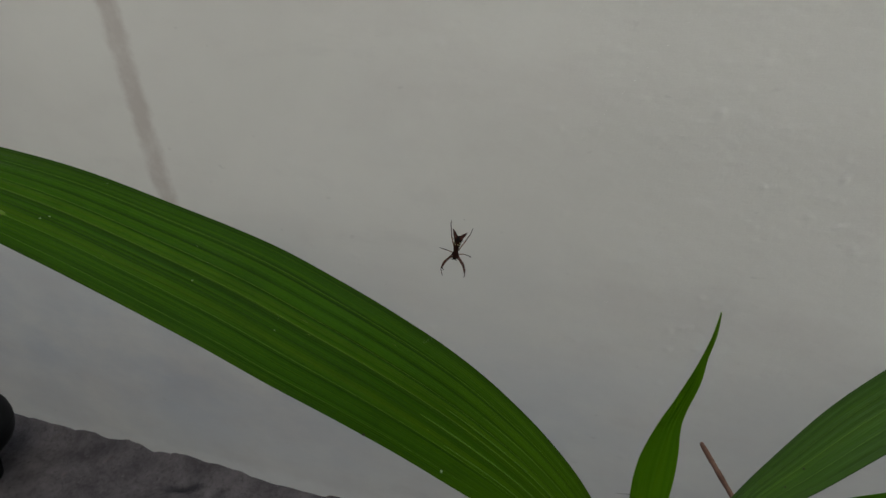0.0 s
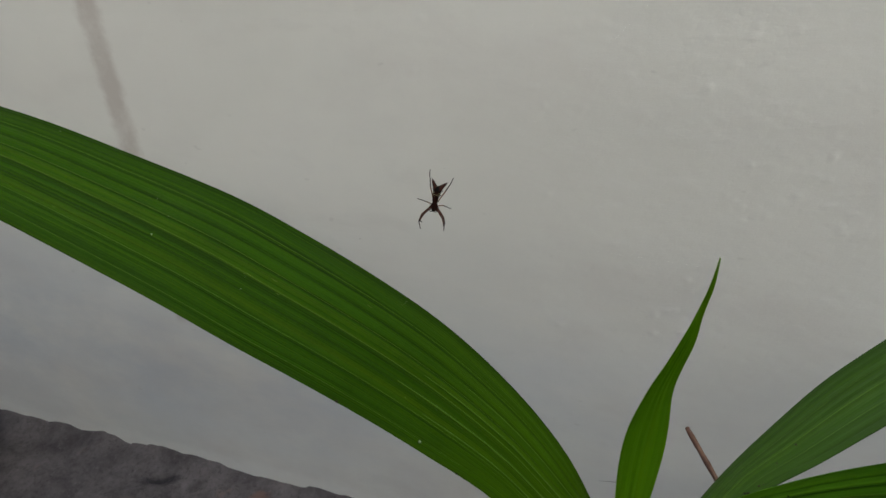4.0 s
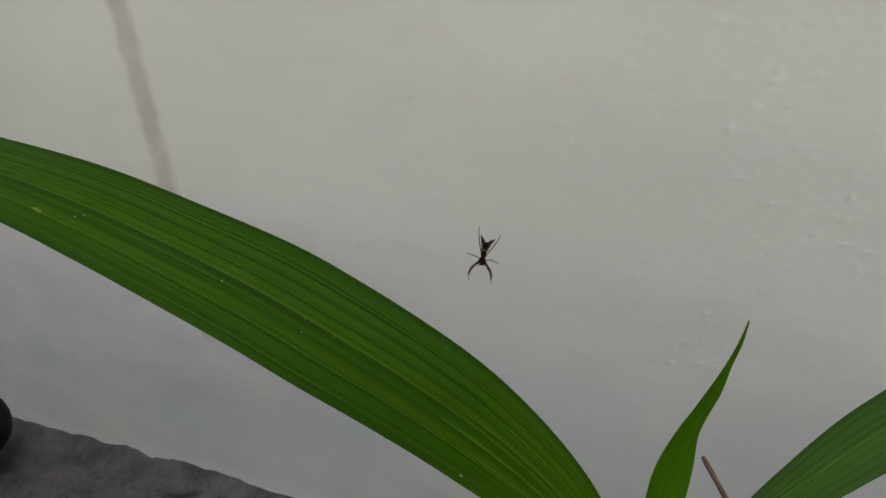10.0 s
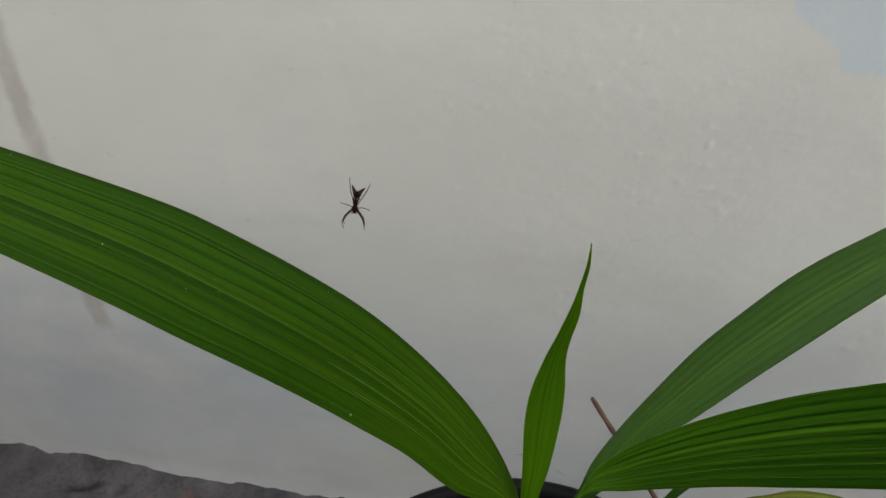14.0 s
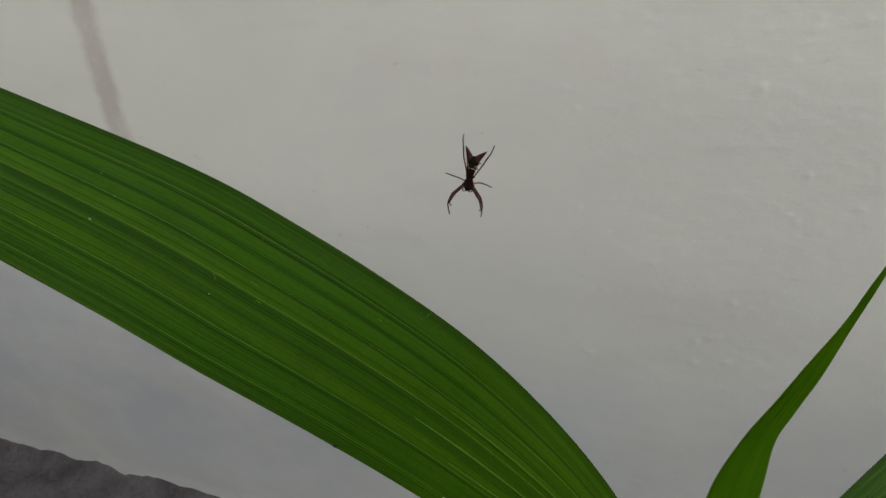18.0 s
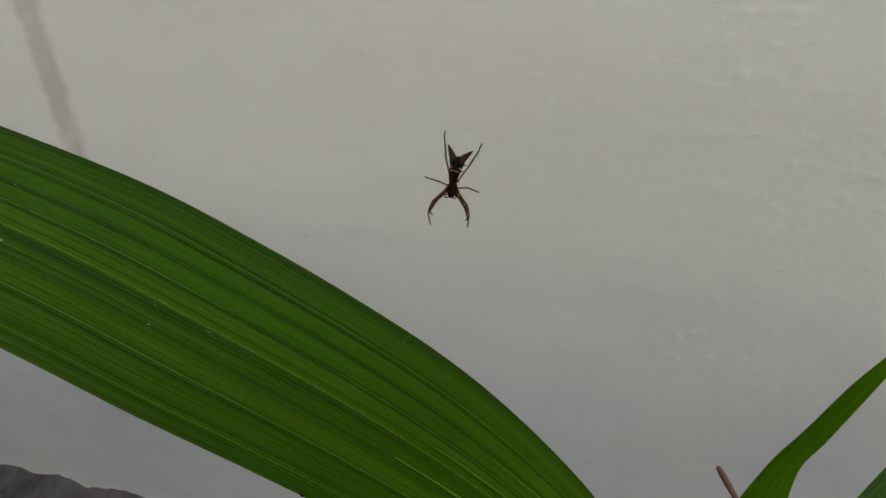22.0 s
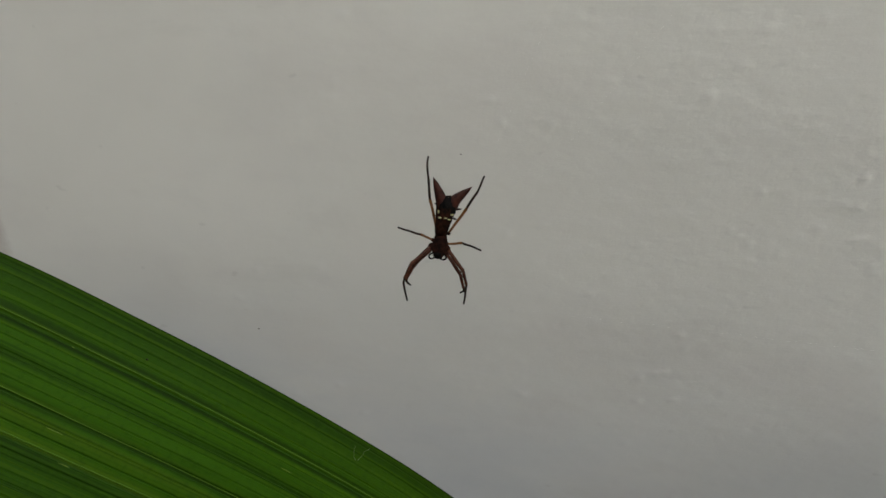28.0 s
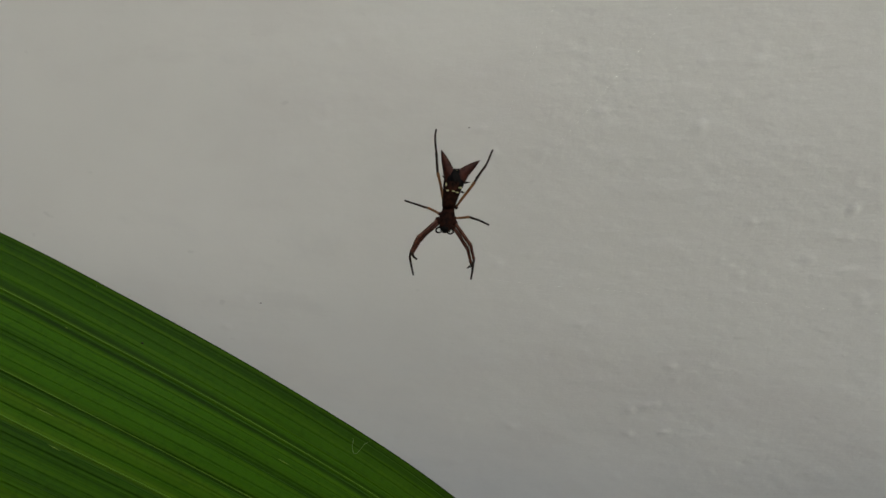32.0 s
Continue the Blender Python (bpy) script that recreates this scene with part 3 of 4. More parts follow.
def build_ground():
    rng = np.random.default_rng(9)
    xs = np.concatenate([[-40, -12, -5, -2.5, -1.5, -1.15], np.arange(-1.02, 0.36, 0.005), [0.6, 1.0, 1.6, 2.6, 5, 12, 40]])
    ys = np.concatenate([[-40, -12, -5, -2.5, -1.4, -0.9, -0.7], np.arange(-0.5, 0.02, 0.004), [0.2, 1.0, 5.0, 40]])
    X, Y = np.meshgrid(xs, ys)
    h = 0.0022 * lattice(X.shape, (10, 22), rng) + 0.0012 * lattice(X.shape, (34, 70), rng)
    lip = 0.010 + 0.0038 * lattice((1, len(xs)), (1, 16), rng)[0] + 0.0018 * lattice((1, len(xs)), (1, 60), rng)[0] + 0.0010 * lattice((1, len(xs)), (1, 170), rng)[0]
    h += np.maximum(lip, 0.001)[None] * np.exp(-np.clip(-Y, 0, 9) / 0.016)
    for px, py, sx, sy, d in ((-0.576, -0.035, 0.013, 0.006, 0.007), (-0.527, -0.032, 0.006, 0.005, 0.005), (-0.563, -0.069, 0.012, 0.006, 0.005), (-0.66, -0.10, 0.02, 0.008, 0.004)):
        h -= d * np.exp(-((X - px) / sx) ** 2 - ((Y - py - 0.25 * (X - px)) / sy) ** 2)
    h[(X < -1.05) | (X > 0.4) | (Y < -0.55)] = 0
    verts = np.stack([X, Y, h], -1).reshape(-1, 3).tolist()
    ob = new("ground", mesh_of("ground", verts, grid_faces(*X.shape), FLOOR_MAT))
    tagged(ob, "dark rough concrete ground with a ragged edge along the wall", "ground", kind="structure")


build_wall()
# two unseen dark walls, added to keep sky light off the low and left plaster
box_blocker("blocker_south", -3.2, 1.45, -1.25, -1.05, 0, 1.75, "unseen dark wall added to dim the lower plaster")
box_blocker("blocker_west", -2.7, -2.5, -1.05, 0, 0, 1.6, "unseen dark wall added to dim the left side")
build_ground()


# ---- the plant and its pot ----
def blade(rows, mat, ribs, pleat, n=110, m=64, sag=0.0, thick=0.00028, seed=1, wave=0.0):
    """A pleated leaf blade. Rows: the middle line and the half width vector, base to tip.
    Returns the mesh and a function (v, u, lift) -> point on its upper face."""
    s = spline(rows, n)
    mid, half = s[:, :3], s[:, 3:6]
    tan = unit(np.gradient(mid, axis=0))
    nor = unit(np.cross(half, tan))
    if (nor @ np.array([0.05, -0.6, 0.8])).mean() < 0:
        nor = -nor
    u = np.linspace(-1, 1, m)
    rng = np.random.default_rng(seed)
    w = np.linalg.norm(half, axis=1)[:, None]
    jit = rng.uniform(-0.6, 0.6, 4)
    phase = ribs * np.pi * (u + 0.05 * np.sin(2.1 * u + jit[0]) + 0.03 * np.sin(5.3 * u + jit[1]))
    prof = (np.abs(np.sin(phase * 0.5)) - 0.6) * (0.75 + 0.35 * np.sin(3.3 * u + jit[2]))
    ease = np.clip(w / w.max(), 0, 1)
    disp = pleat * prof[None] * ease * (1 - u[None] ** 6) + sag * (1 - u[None] ** 2) * w
    along = np.linspace(0, 1, n)[:, None]
    disp = disp + wave * ease * np.sin(along * 17 + jit[3] * 5) * np.abs(u)[None] ** 4
    top = mid[:, None] + u[None, :, None] * half[:, None] + disp[..., None] * nor[:, None]
    bot = top - thick * nor[:, None]
    verts = np.concatenate([top.reshape(-1, 3), bot.reshape(-1, 3)]).tolist()
    k = n * m
    f1 = grid_faces(n, m)
    faces = f1 + [tuple(k + i for i in reversed(f)) for f in f1]
    for i in range(n - 1):
        faces.append((i * m, k + i * m, k + (i + 1) * m, (i + 1) * m))
        faces.append((i * m + m - 1, (i + 1) * m + m - 1, k + (i + 1) * m + m - 1, k + i * m + m - 1))
    for j in range(m - 1):
        faces.append((j, j + 1, k + j + 1, k + j))
        e = (n - 1) * m + j
        faces.append((e, k + e, k + e + 1, e + 1))
    length = np.concatenate([[0], np.cumsum(np.linalg.norm(np.diff(mid, axis=0), axis=1))])
    U, V = np.meshgrid((u + 1) / 2, length / 0.04)
    uv = np.stack([U, V], -1).reshape(-1, 2)
    me = mesh_of("leaf", verts, faces, mat, True, np.concatenate([uv, uv]))

    def spot(v, uu, lift=0.0):
        i = min(int(v * (n - 1)), n - 2)
        f = v * (n - 1) - i
        j = min(int((uu + 1) / 2 * (m - 1)), m - 2)
        g = (uu + 1) / 2 * (m - 1) - j
        p = (top[i, j] * (1 - g) + top[i, j + 1] * g) * (1 - f) + (top[i + 1, j] * (1 - g) + top[i + 1, j + 1] * g) * f
        return p + nor[i] * lift

    return me, spot


def vein(spot, u, v0, v1, radius, mat, lift=0.0):
    pts = [spot(v, u, lift) for v in np.linspace(v0, v1, 60)]
    rad = [radius * (0.4 + 0.6 * min(1.0, 6 * min(i, 59 - i) / 59)) for i in range(60)]
    verts, faces = tube(pts, rad, 5)
    return mesh_of("vein", verts, faces, mat)


PLANT = empty("potted_plant", pose(-0.030, -0.312, 0.327), "green plant with long pleated arching leaves", "plant")
SHIFT = np.array([-0.030, -0.312, 0.327])


def add_leaf(rows, mat, label, veins=(), fold_shades=(), **shape):
    me, spot = blade([(r[0] - SHIFT[0], r[1] - SHIFT[1], r[2] - SHIFT[2], *r[3:]) for r in rows], mat, **shape)
    ob = part("leaf", me, PLANT, label)
    for u, v0, v1, r in veins:
        part("vein", vein(spot, u, v0, v1, r, VEIN_MAT), ob)
    # dark strands sunk along the creases, painting the shade in the folds
    for u, v0, v1, r in fold_shades:
        part("fold_shade", vein(spot, u, v0, v1, r, FOLD_SHADE_MAT, -0.3 * r), ob)
    return ob, spot


MAIN_ROWS = [
    (-0.0310, -0.3120, 0.3270, 0.0005, 0.0018, 0.0006),
    (-0.0338, -0.3089, 0.4058, 0.0004, 0.0040, 0.0012),
    (-0.0381, -0.3089, 0.4244, 0.0010, 0.0068, 0.0008),
    (-0.0486, -0.3163, 0.4478, 0.0032, 0.0116, 0.0047),
    (-0.0600, -0.3233, 0.4725, 0.0046, 0.0129, 0.0051),
    (-0.0725, -0.3299, 0.4929, 0.0048, 0.0139, 0.0069),
    (-0.0846, -0.3357, 0.5094, 0.0050, 0.0137, 0.0086),
    (-0.0987, -0.3414, 0.5249, 0.0042, 0.0150, 0.0079),
    (-0.1134, -0.3466, 0.5388, 0.0034, 0.0160, 0.0071),
    (-0.1290, -0.3515, 0.5523, 0.0022, 0.0164, 0.0061),
    (-0.1489, -0.3578, 0.5668, -0.0014, 0.0164, 0.0048),
    (-0.1700, -0.3642, 0.5806, -0.0074, 0.0160, 0.0043),
    (-0.1917, -0.3727, 0.5934, -0.0141, 0.0142, 0.0034),
    (-0.2200, -0.3800, 0.6030, -0.0140, 0.0120, 0.0030),
    (-0.2600, -0.3860, 0.6060, -0.0100, 0.0085, 0.0020),
    (-0.3000, -0.3900, 0.5980, -0.0010, 0.0010, 0.0002),
]
MAIN, main_spot = add_leaf(
    MAIN_ROWS, LEAF_MAT, "broad pleated leaf arching over the pot", ribs=9, pleat=0.0003, n=200, m=110, sag=0.05, seed=3,
    veins=[(-0.83, 0.3, 0.8, 0.00006), (-0.505, 0.22, 0.9, 0.00007), (-0.005, 0.18, 0.95, 0.00009), (0.225, 0.2, 0.93, 0.00006), (0.66, 0.22, 0.9, 0.00007),
           (-0.45, 0.13, 0.36, 0.00030), (-0.22, 0.12, 0.40, 0.00034), (0.10, 0.12, 0.38, 0.00028), (0.38, 0.13, 0.34, 0.00022)],
    fold_shades=[(0.63, 0.18, 0.95, 0.00013), (0.415, 0.2, 0.93, 0.00008), (0.20, 0.2, 0.93, 0.00008), (-0.035, 0.2, 0.93, 0.00011), (-0.27, 0.2, 0.93, 0.00008), (-0.535, 0.25, 0.9, 0.00009)])

RIGHT_ROWS = [
    (-0.0280, -0.3090, 0.3270, -0.0010, 0.0006, 0.0003),
    (-0.0200, -0.2970, 0.3850, -0.0015, 0.0012, 0.0006),
    (-0.0106, -0.2862, 0.4027, -0.0024, 0.0030, 0.0000),
    (-0.0036, -0.2736, 0.4050, -0.0052, 0.0060, -0.0015),
    (0.0073, -0.2531, 0.4063, -0.0071, 0.0074, -0.0038),
    (0.0230, -0.2332, 0.4089, -0.0103, 0.0079, -0.0026),
    (0.0442, -0.2096, 0.4161, -0.0118, 0.0096, -0.0003),
    (0.0652, -0.1896, 0.4231, -0.0118, 0.0107, 0.0013),
    (0.0873, -0.1702, 0.4307, -0.0113, 0.0107, 0.0035),
    (0.1129, -0.1512, 0.4386, -0.0107, 0.0093, 0.0041),
    (0.1452, -0.1278, 0.4450, -0.0079, 0.0076, 0.0056),
    (0.1850, -0.1030, 0.4440, -0.0050, 0.0052, 0.0040),
    (0.2250, -0.0830, 0.4350, -0.0006, 0.0006, 0.0004),
]
RIGHT, right_spot = add_leaf(
    RIGHT_ROWS, RIGHT_MAT, "long leaf leaning away towards the wall", ribs=8, pleat=0.0005, n=130, m=72, sag=0.12, seed=5,
    veins=[(-0.45, 0.25, 0.9, 0.00009), (0.0, 0.2, 0.9, 0.00011), (0.4, 0.25, 0.9, 0.00009)])

LOW_ROWS = [
    (-0.0270, -0.3115, 0.3270, 0.0005, 0.0012, 0.0006),
    (-0.0180, -0.2980, 0.3880, 0.0008, 0.0014, 0.0012),
    (-0.0103, -0.2909, 0.4114, 0.0008, 0.0013, 0.0034),
    (0.0051, -0.2866, 0.4195, -0.0023, -0.0004, 0.0108),
    (0.0234, -0.2869, 0.4298, -0.0042, -0.0002, 0.0146),
    (0.0399, -0.2879, 0.4386, -0.0049, 0.0002, 0.0173),
    (0.0592, -0.2899, 0.4478, -0.0057, 0.0003, 0.0203),
    (0.0770, -0.2922, 0.4558, -0.0066, 0.0006, 0.0217),
    (0.1033, -0.2974, 0.4678, -0.0072, 0.0006, 0.0229),
    (0.1278, -0.3043, 0.4794, -0.0062, 0.0005, 0.0180),
    (0.1650, -0.3130, 0.4900, -0.0006, 0.0003, 0.0012),
]
LOW, low_spot = add_leaf(
    LOW_ROWS, LOW_MAT, "deeply ribbed leaf fanning out low over the pot", ribs=10, pleat=0.0009, n=140, m=110, sag=0.06, seed=8,
    veins=[(-0.72, 0.2, 0.9, 0.00022), (-0.42, 0.2, 0.92, 0.00024), (-0.12, 0.2, 0.93, 0.00026), (0.18, 0.2, 0.92, 0.00024), (0.45, 0.2, 0.9, 0.00020)],
    fold_shades=[(-0.28, 0.2, 0.9, 0.00014), (0.05, 0.2, 0.9, 0.00014), (0.62, 0.2, 0.9, 0.00012)])

SPEAR_ROWS = [
    (-0.0310, -0.3130, 0.3270, -0.0012, -0.0003, 0.0002),
    (-0.0304, -0.3115, 0.3900, -0.0016, -0.0006, 0.0003),
    (-0.0294, -0.3095, 0.4176, -0.0028, -0.0011, 0.0005),
    (-0.0263, -0.3075, 0.4383, -0.0045, -0.0028, 0.0018),
    (-0.0237, -0.3065, 0.4604, -0.0058, -0.0039, 0.0018),
    (-0.0215, -0.3078, 0.4770, -0.0053, -0.0039, 0.0021),
    (-0.0182, -0.3124, 0.4952, -0.0031, -0.0027, 0.0022),
    (-0.0144, -0.3193, 0.5107, -0.0017, -0.0010, 0.0022),
    (-0.0104, -0.3248, 0.5254, -0.0012, -0.0006, 0.0018),
    (-0.0077, -0.3333, 0.5404, -0.0006, 0.0002, 0.0005),
    (-0.0055, -0.3381, 0.5510, -0.0005, 0.0000, 0.0001),
    (-0.0039, -0.3467, 0.5638, -0.0001, -0.0001, 0.0001),
]
SPEAR, spear_spot = add_leaf(
    SPEAR_ROWS, YOUNG_MAT, "young upright leaf, still half rolled, with a thin tip", ribs=5, pleat=0.0004, n=130, m=44, sag=0.12, seed=11)

add_leaf([(-0.0220, -0.3090, 0.3270, -0.0008, 0.0004, 0.0006), (0.0250, -0.2600, 0.3800, -0.0012, 0.0010, 0.0010),
          (0.0684, -0.2296, 0.3872, -0.0018, 0.0028, 0.0020), (0.1033, -0.2085, 0.3883, -0.0025, 0.0039, 0.0027),
          (0.1279, -0.1917, 0.3913, -0.0032, 0.0046, 0.0043), (0.1504, -0.1753, 0.3935, -0.0032, 0.0050, 0.0050),
          (0.1786, -0.1541, 0.3947, -0.0016, 0.0046, 0.0032), (0.2080, -0.1400, 0.3900, -0.0003, 0.0006, 0.0004)],
         RIGHT_MAT, "narrow leaf behind the ribbed leaf", ribs=6, pleat=0.0006, n=70, m=40, sag=0.1, seed=13)
add_leaf([(-0.0340, -0.3130, 0.3270, 0.0003, 0.0008, 0.0006), (-0.0420, -0.3140, 0.3900, 0.0003, 0.0010, 0.0010),
          (-0.0503, -0.3170, 0.4118, -0.0001, 0.0012, 0.0016), (-0.0735, -0.3314, 0.4248, -0.0006, 0.0018, 0.0047),
          (-0.0881, -0.3408, 0.4314, 0.0007, 0.0028, 0.0056), (-0.1045, -0.3514, 0.4373, 0.0016, 0.0033, 0.0056),
          (-0.1192, -0.3609, 0.4398, 0.0008, 0.0027, 0.0037), (-0.1380, -0.3700, 0.4380, 0.0002, 0.0005, 0.0006)],
         LEAF_MAT, "short leaf low on the plant", ribs=6, pleat=0.0006, n=70, m=40, sag=0.1, seed=17)
add_leaf([(-0.0180, -0.3070, 0.3270, -0.0002, 0.0006, 0.0008), (0.0200, -0.2750, 0.3660, -0.0002, 0.0010, 0.0012),
          (0.0510, -0.2551, 0.3715, -0.0003, 0.0016, 0.0022), (0.0666, -0.2447, 0.3658, -0.0003, 0.0022, 0.0035),
          (0.0816, -0.2353, 0.3590, -0.0018, 0.0025, 0.0051), (0.0974, -0.2262, 0.3514, -0.0003, 0.0023, 0.0037),
          (0.1095, -0.2183, 0.3444, -0.0001, 0.0007, 0.0012)],
         FADED_MAT, "old leaf turning yellow and brown", ribs=5, pleat=0.0005, n=70, m=32, sag=0.1, seed=19)


def build_pot():
    cx, cy, top, r = -0.0387, -0.326, 0.345, 0.0967
    pot = empty("plant_pot", pose(cx, cy, 0), "tall round black plastic plant pot on the ground", "pot")
    body = [(0.0, 0.0), (0.066, 0.0), (0.072, 0.004), (0.076, 0.02), (r - 0.010, top - 0.036), (r - 0.008, top - 0.030),
            (r - 0.011, top - 0.030), (0.073, 0.03), (0.0, 0.03)]
    part("body", mesh_of("body", *lathe(body, 72), BLACK_MAT), pot)
    rim = [(r - 0.012, top - 0.034), (r - 0.004, top - 0.034), (r - 0.001, top - 0.030), (r, top - 0.006), (r - 0.001, top - 0.002), (r - 0.004, top),
           (r - 0.008, top - 0.001), (r - 0.010, top - 0.005), (r - 0.0125, top - 0.03), (r - 0.012, top - 0.034)]
    part("rim", mesh_of("rim", *lathe(rim, 96), BLACK_MAT), pot, "thick rolled rim")
    verts, faces = [(0, 0, top - 0.016)], []
    for i in range(1, 22):
        for k in range(60):
            a, q = 2 * math.pi * k / 60, (r - 0.0115) * i / 21
            p = Vector((q * math.cos(a), q * math.sin(a), 0))
            verts.append((p.x, p.y, top - 0.018 + 0.006 * noise.noise(p * 40) + 0.004 * noise.noise(p * 130)))
    for k in range(60):
        faces.append((0, 1 + k, 1 + (k + 1) % 60))
    for i in range(20):
        for k in range(60):
            k2 = (k + 1) % 60
            faces.append((1 + i * 60 + k, 1 + (i + 1) * 60 + k, 1 + (i + 1) * 60 + k2, 1 + i * 60 + k2))
    part("soil", mesh_of("soil", verts, faces, SOIL_MAT), pot, "dark crumbly potting soil")


def build_planter():
    cx, cy = -0.813, -0.090
    planter = empty("planter", pose(cx, cy, 0), "small black plastic planter with a bulging rim near the wall", "pot")
    body = [(0.0, 0.0), (0.016, 0.0), (0.018, 0.004), (0.027, 0.060), (0.028, 0.075), (0.025, 0.075), (0.015, 0.01), (0.0, 0.01)]
    part("body", mesh_of("body", *lathe(body, 64), BLACK_MAT), planter)
    rim = []
    for k in range(17):
        a = 2 * math.pi * k / 16
        rim.append((0.0385 + 0.0155 * math.cos(a), 0.077 + 0.025 * math.sin(a)))
    part("rim", mesh_of("rim", *lathe(rim, 72), BLACK_MAT), planter, "thick rounded black rim")


def build_stem():
    pts = spline([(0.092, -0.065, 0.0), (0.060, -0.057, 0.062), (0.0233, -0.0495, 0.1309), (-0.005, -0.0495, 0.1850), (-0.0302, -0.0495, 0.2337)], 40)
    rnd = random.Random(2)
    rad = [0.0026 - 0.0008 * i / 39 + rnd.uniform(-0.0002, 0.0002) for i in range(40)]
    rad[-1] *= 0.75
    ob = empty("dry_stem", pose(0.092, -0.065, 0), "dry brown plant stem leaning behind the pot", "stem")
    part("stalk", mesh_of("stalk", *tube(pts - np.array([0.092, -0.065, 0]), rad, 10), STEM_MAT), ob)


build_pot()
build_planter()
build_stem()


# ---- specks and hairs on the leaves ----
def nearest(spot, target):
    """The place on a blade closest to a point of the world."""
    goal = np.array(target) - SHIFT
    best, dv, du = (0.54, 0.0), 0.44, 0.98
    for _ in range(4):
        vs = np.clip(np.linspace(best[0] - dv, best[0] + dv, 17), 0.02, 0.99)
        us = np.clip(np.linspace(best[1] - du, best[1] + du, 13), -0.99, 0.99)
        best = min(((v, u) for v in vs for u in us), key=lambda q: np.sum((spot(*q) - goal) ** 2))
        dv, du = dv / 6, du / 5
    return best


def stain(target, dv, du, mat, label, name, shift=0.0, parent=MAIN, spot=main_spot):
    """A thin frayed patch lying on a blade."""
    v, u = nearest(spot, target)
    rnd = random.Random(int(abs(target[0]) * 1e6))
    rim = []
    for k in range(22):
        a, q = 2 * math.pi * k / 22, rnd.uniform(0.6, 1.1)
        rim.append(spot(v + dv * q * math.cos(a), u + shift + du * q * math.sin(a), 0.00005))
    verts = [spot(v, u + shift, 0.00009)] + rim + [r - np.array([0, 0, 0.00012]) for r in rim]
    faces = [(0, 1 + k, 1 + (k + 1) % 22) for k in range(22)] + [(1 + k, 23 + k, 23 + (k + 1) % 22, 1 + (k + 1) % 22) for k in range(22)]
    part(name, mesh_of(name, verts, faces, mat), parent, label)


def speck(target, size, mat, label, name="speck", parent=MAIN, spot=main_spot, shift=0.0):
    v, u = nearest(spot, target)
    u += shift
    c = spot(v, u, 0.0001)
    part(name, mesh_of(name, *blob(c, size, int(size[0] * 1e6), 0.35, 6, 9), mat), parent, label)


def hair(target, turns, parent=MAIN, spot=main_spot, radius=0.000014):
    v, u = nearest(spot, target)
    pts = spline([spot(v + dv, u + du, lift) for dv, du, lift in turns], 28)
    part("hair", mesh_of("hair", *tube(pts, radius, 5), DUST_MAT), parent, "tiny pale curled hair")


stain((-0.1738, -0.3752, 0.5854), 0.0040, 0.045, SCAR_GLINT_MAT, "small yellow scar", "scar")
speck((-0.0790, -0.3431, 0.4902), (0.0004, 0.0004, 0.0005), DUST_MAT, "whitish speck")
speck((-0.0995, -0.3505, 0.5081), (0.0005, 0.0004, 0.0004), SPOT_MAT, "dark dot")
speck((-0.1427, -0.3551, 0.5523), (0.00022, 0.00022, 0.0002), DUST_MAT, "pale dust grain")
speck((-0.1687, -0.3695, 0.5810), (0.0004, 0.00018, 0.00015), DUST_MAT, "pale dust grain")
speck((-0.1679, -0.3673, 0.5803), (0.0004, 0.00018, 0.00015), DUST_MAT, "pale dust grain")
speck((-0.0740, -0.3400, 0.4740), (0.00035, 0.0003, 0.0003), SPOT_MAT, "dark dot")
rnd_spots = random.Random(21)
for _ in range(9):
    c = right_spot(rnd_spots.uniform(0.22, 0.42), rnd_spots.uniform(-0.75, 0.1)) + SHIFT
    q = rnd_spots.uniform(0.00018, 0.00045)
    speck(tuple(c), (q * 1.4, q, q), SPOT_MAT, "small brown spot", "spot", RIGHT, right_spot)
for _ in range(5):
    c = low_spot(rnd_spots.uniform(0.35, 0.75), rnd_spots.uniform(-0.6, 0.8)) + SHIFT
    q = rnd_spots.uniform(0.00015, 0.0003)
    speck(tuple(c), (q * 1.5, q, q), SPOT_MAT, "small brown spot", "spot", LOW, low_spot)
for _ in range(10):
    c = main_spot(rnd_spots.uniform(0.35, 0.85), rnd_spots.uniform(-0.9, 0.9)) + SHIFT
    q = rnd_spots.uniform(0.00008, 0.00018)
    speck(tuple(c), (q * 1.3, q, q), DUST_MAT if rnd_spots.random() < 0.5 else SPOT_MAT, "tiny grain", "speck")
stain((0.12195, -0.15820, 0.43620), 0.016, 0.13, PATCH_MAT, "pale translucent patch", "patch", 0.0, RIGHT, right_spot)
for _ in range(9):
    # short pale strands along the veins, painted glints
    v, u, w = rnd_spots.uniform(0.36, 0.80), rnd_spots.choice([rnd_spots.uniform(-0.1, 0.15), rnd_spots.uniform(-0.9, 0.9)]), rnd_spots.uniform(0.002, 0.006)
    pts = [main_spot(v + w * k / 4, u, 0.00003) for k in range(5)]
    part("glint", mesh_of("glint", *tube(pts, [0.00002, 0.00005, 0.00006, 0.00004, 0.00002], 5), SCAR_GLINT_MAT), MAIN)
hair((-0.0866, -0.3256, 0.5246), [(0.0035, 0.02, 0.0001), (0.0028, -0.03, 0.0002), (0.0012, -0.07, 0.0003), (-0.0005, -0.05, 0.0003), (-0.0012, 0.02, 0.0003), (-0.0030, 0.06, 0.0002)])
hair((-0.1186, -0.3497, 0.5441), [(0.002, 0.05, 0.0002), (0.001, 0.02, 0.0004), (-0.001, -0.01, 0.0003), (-0.001, -0.03, 0.0002)])


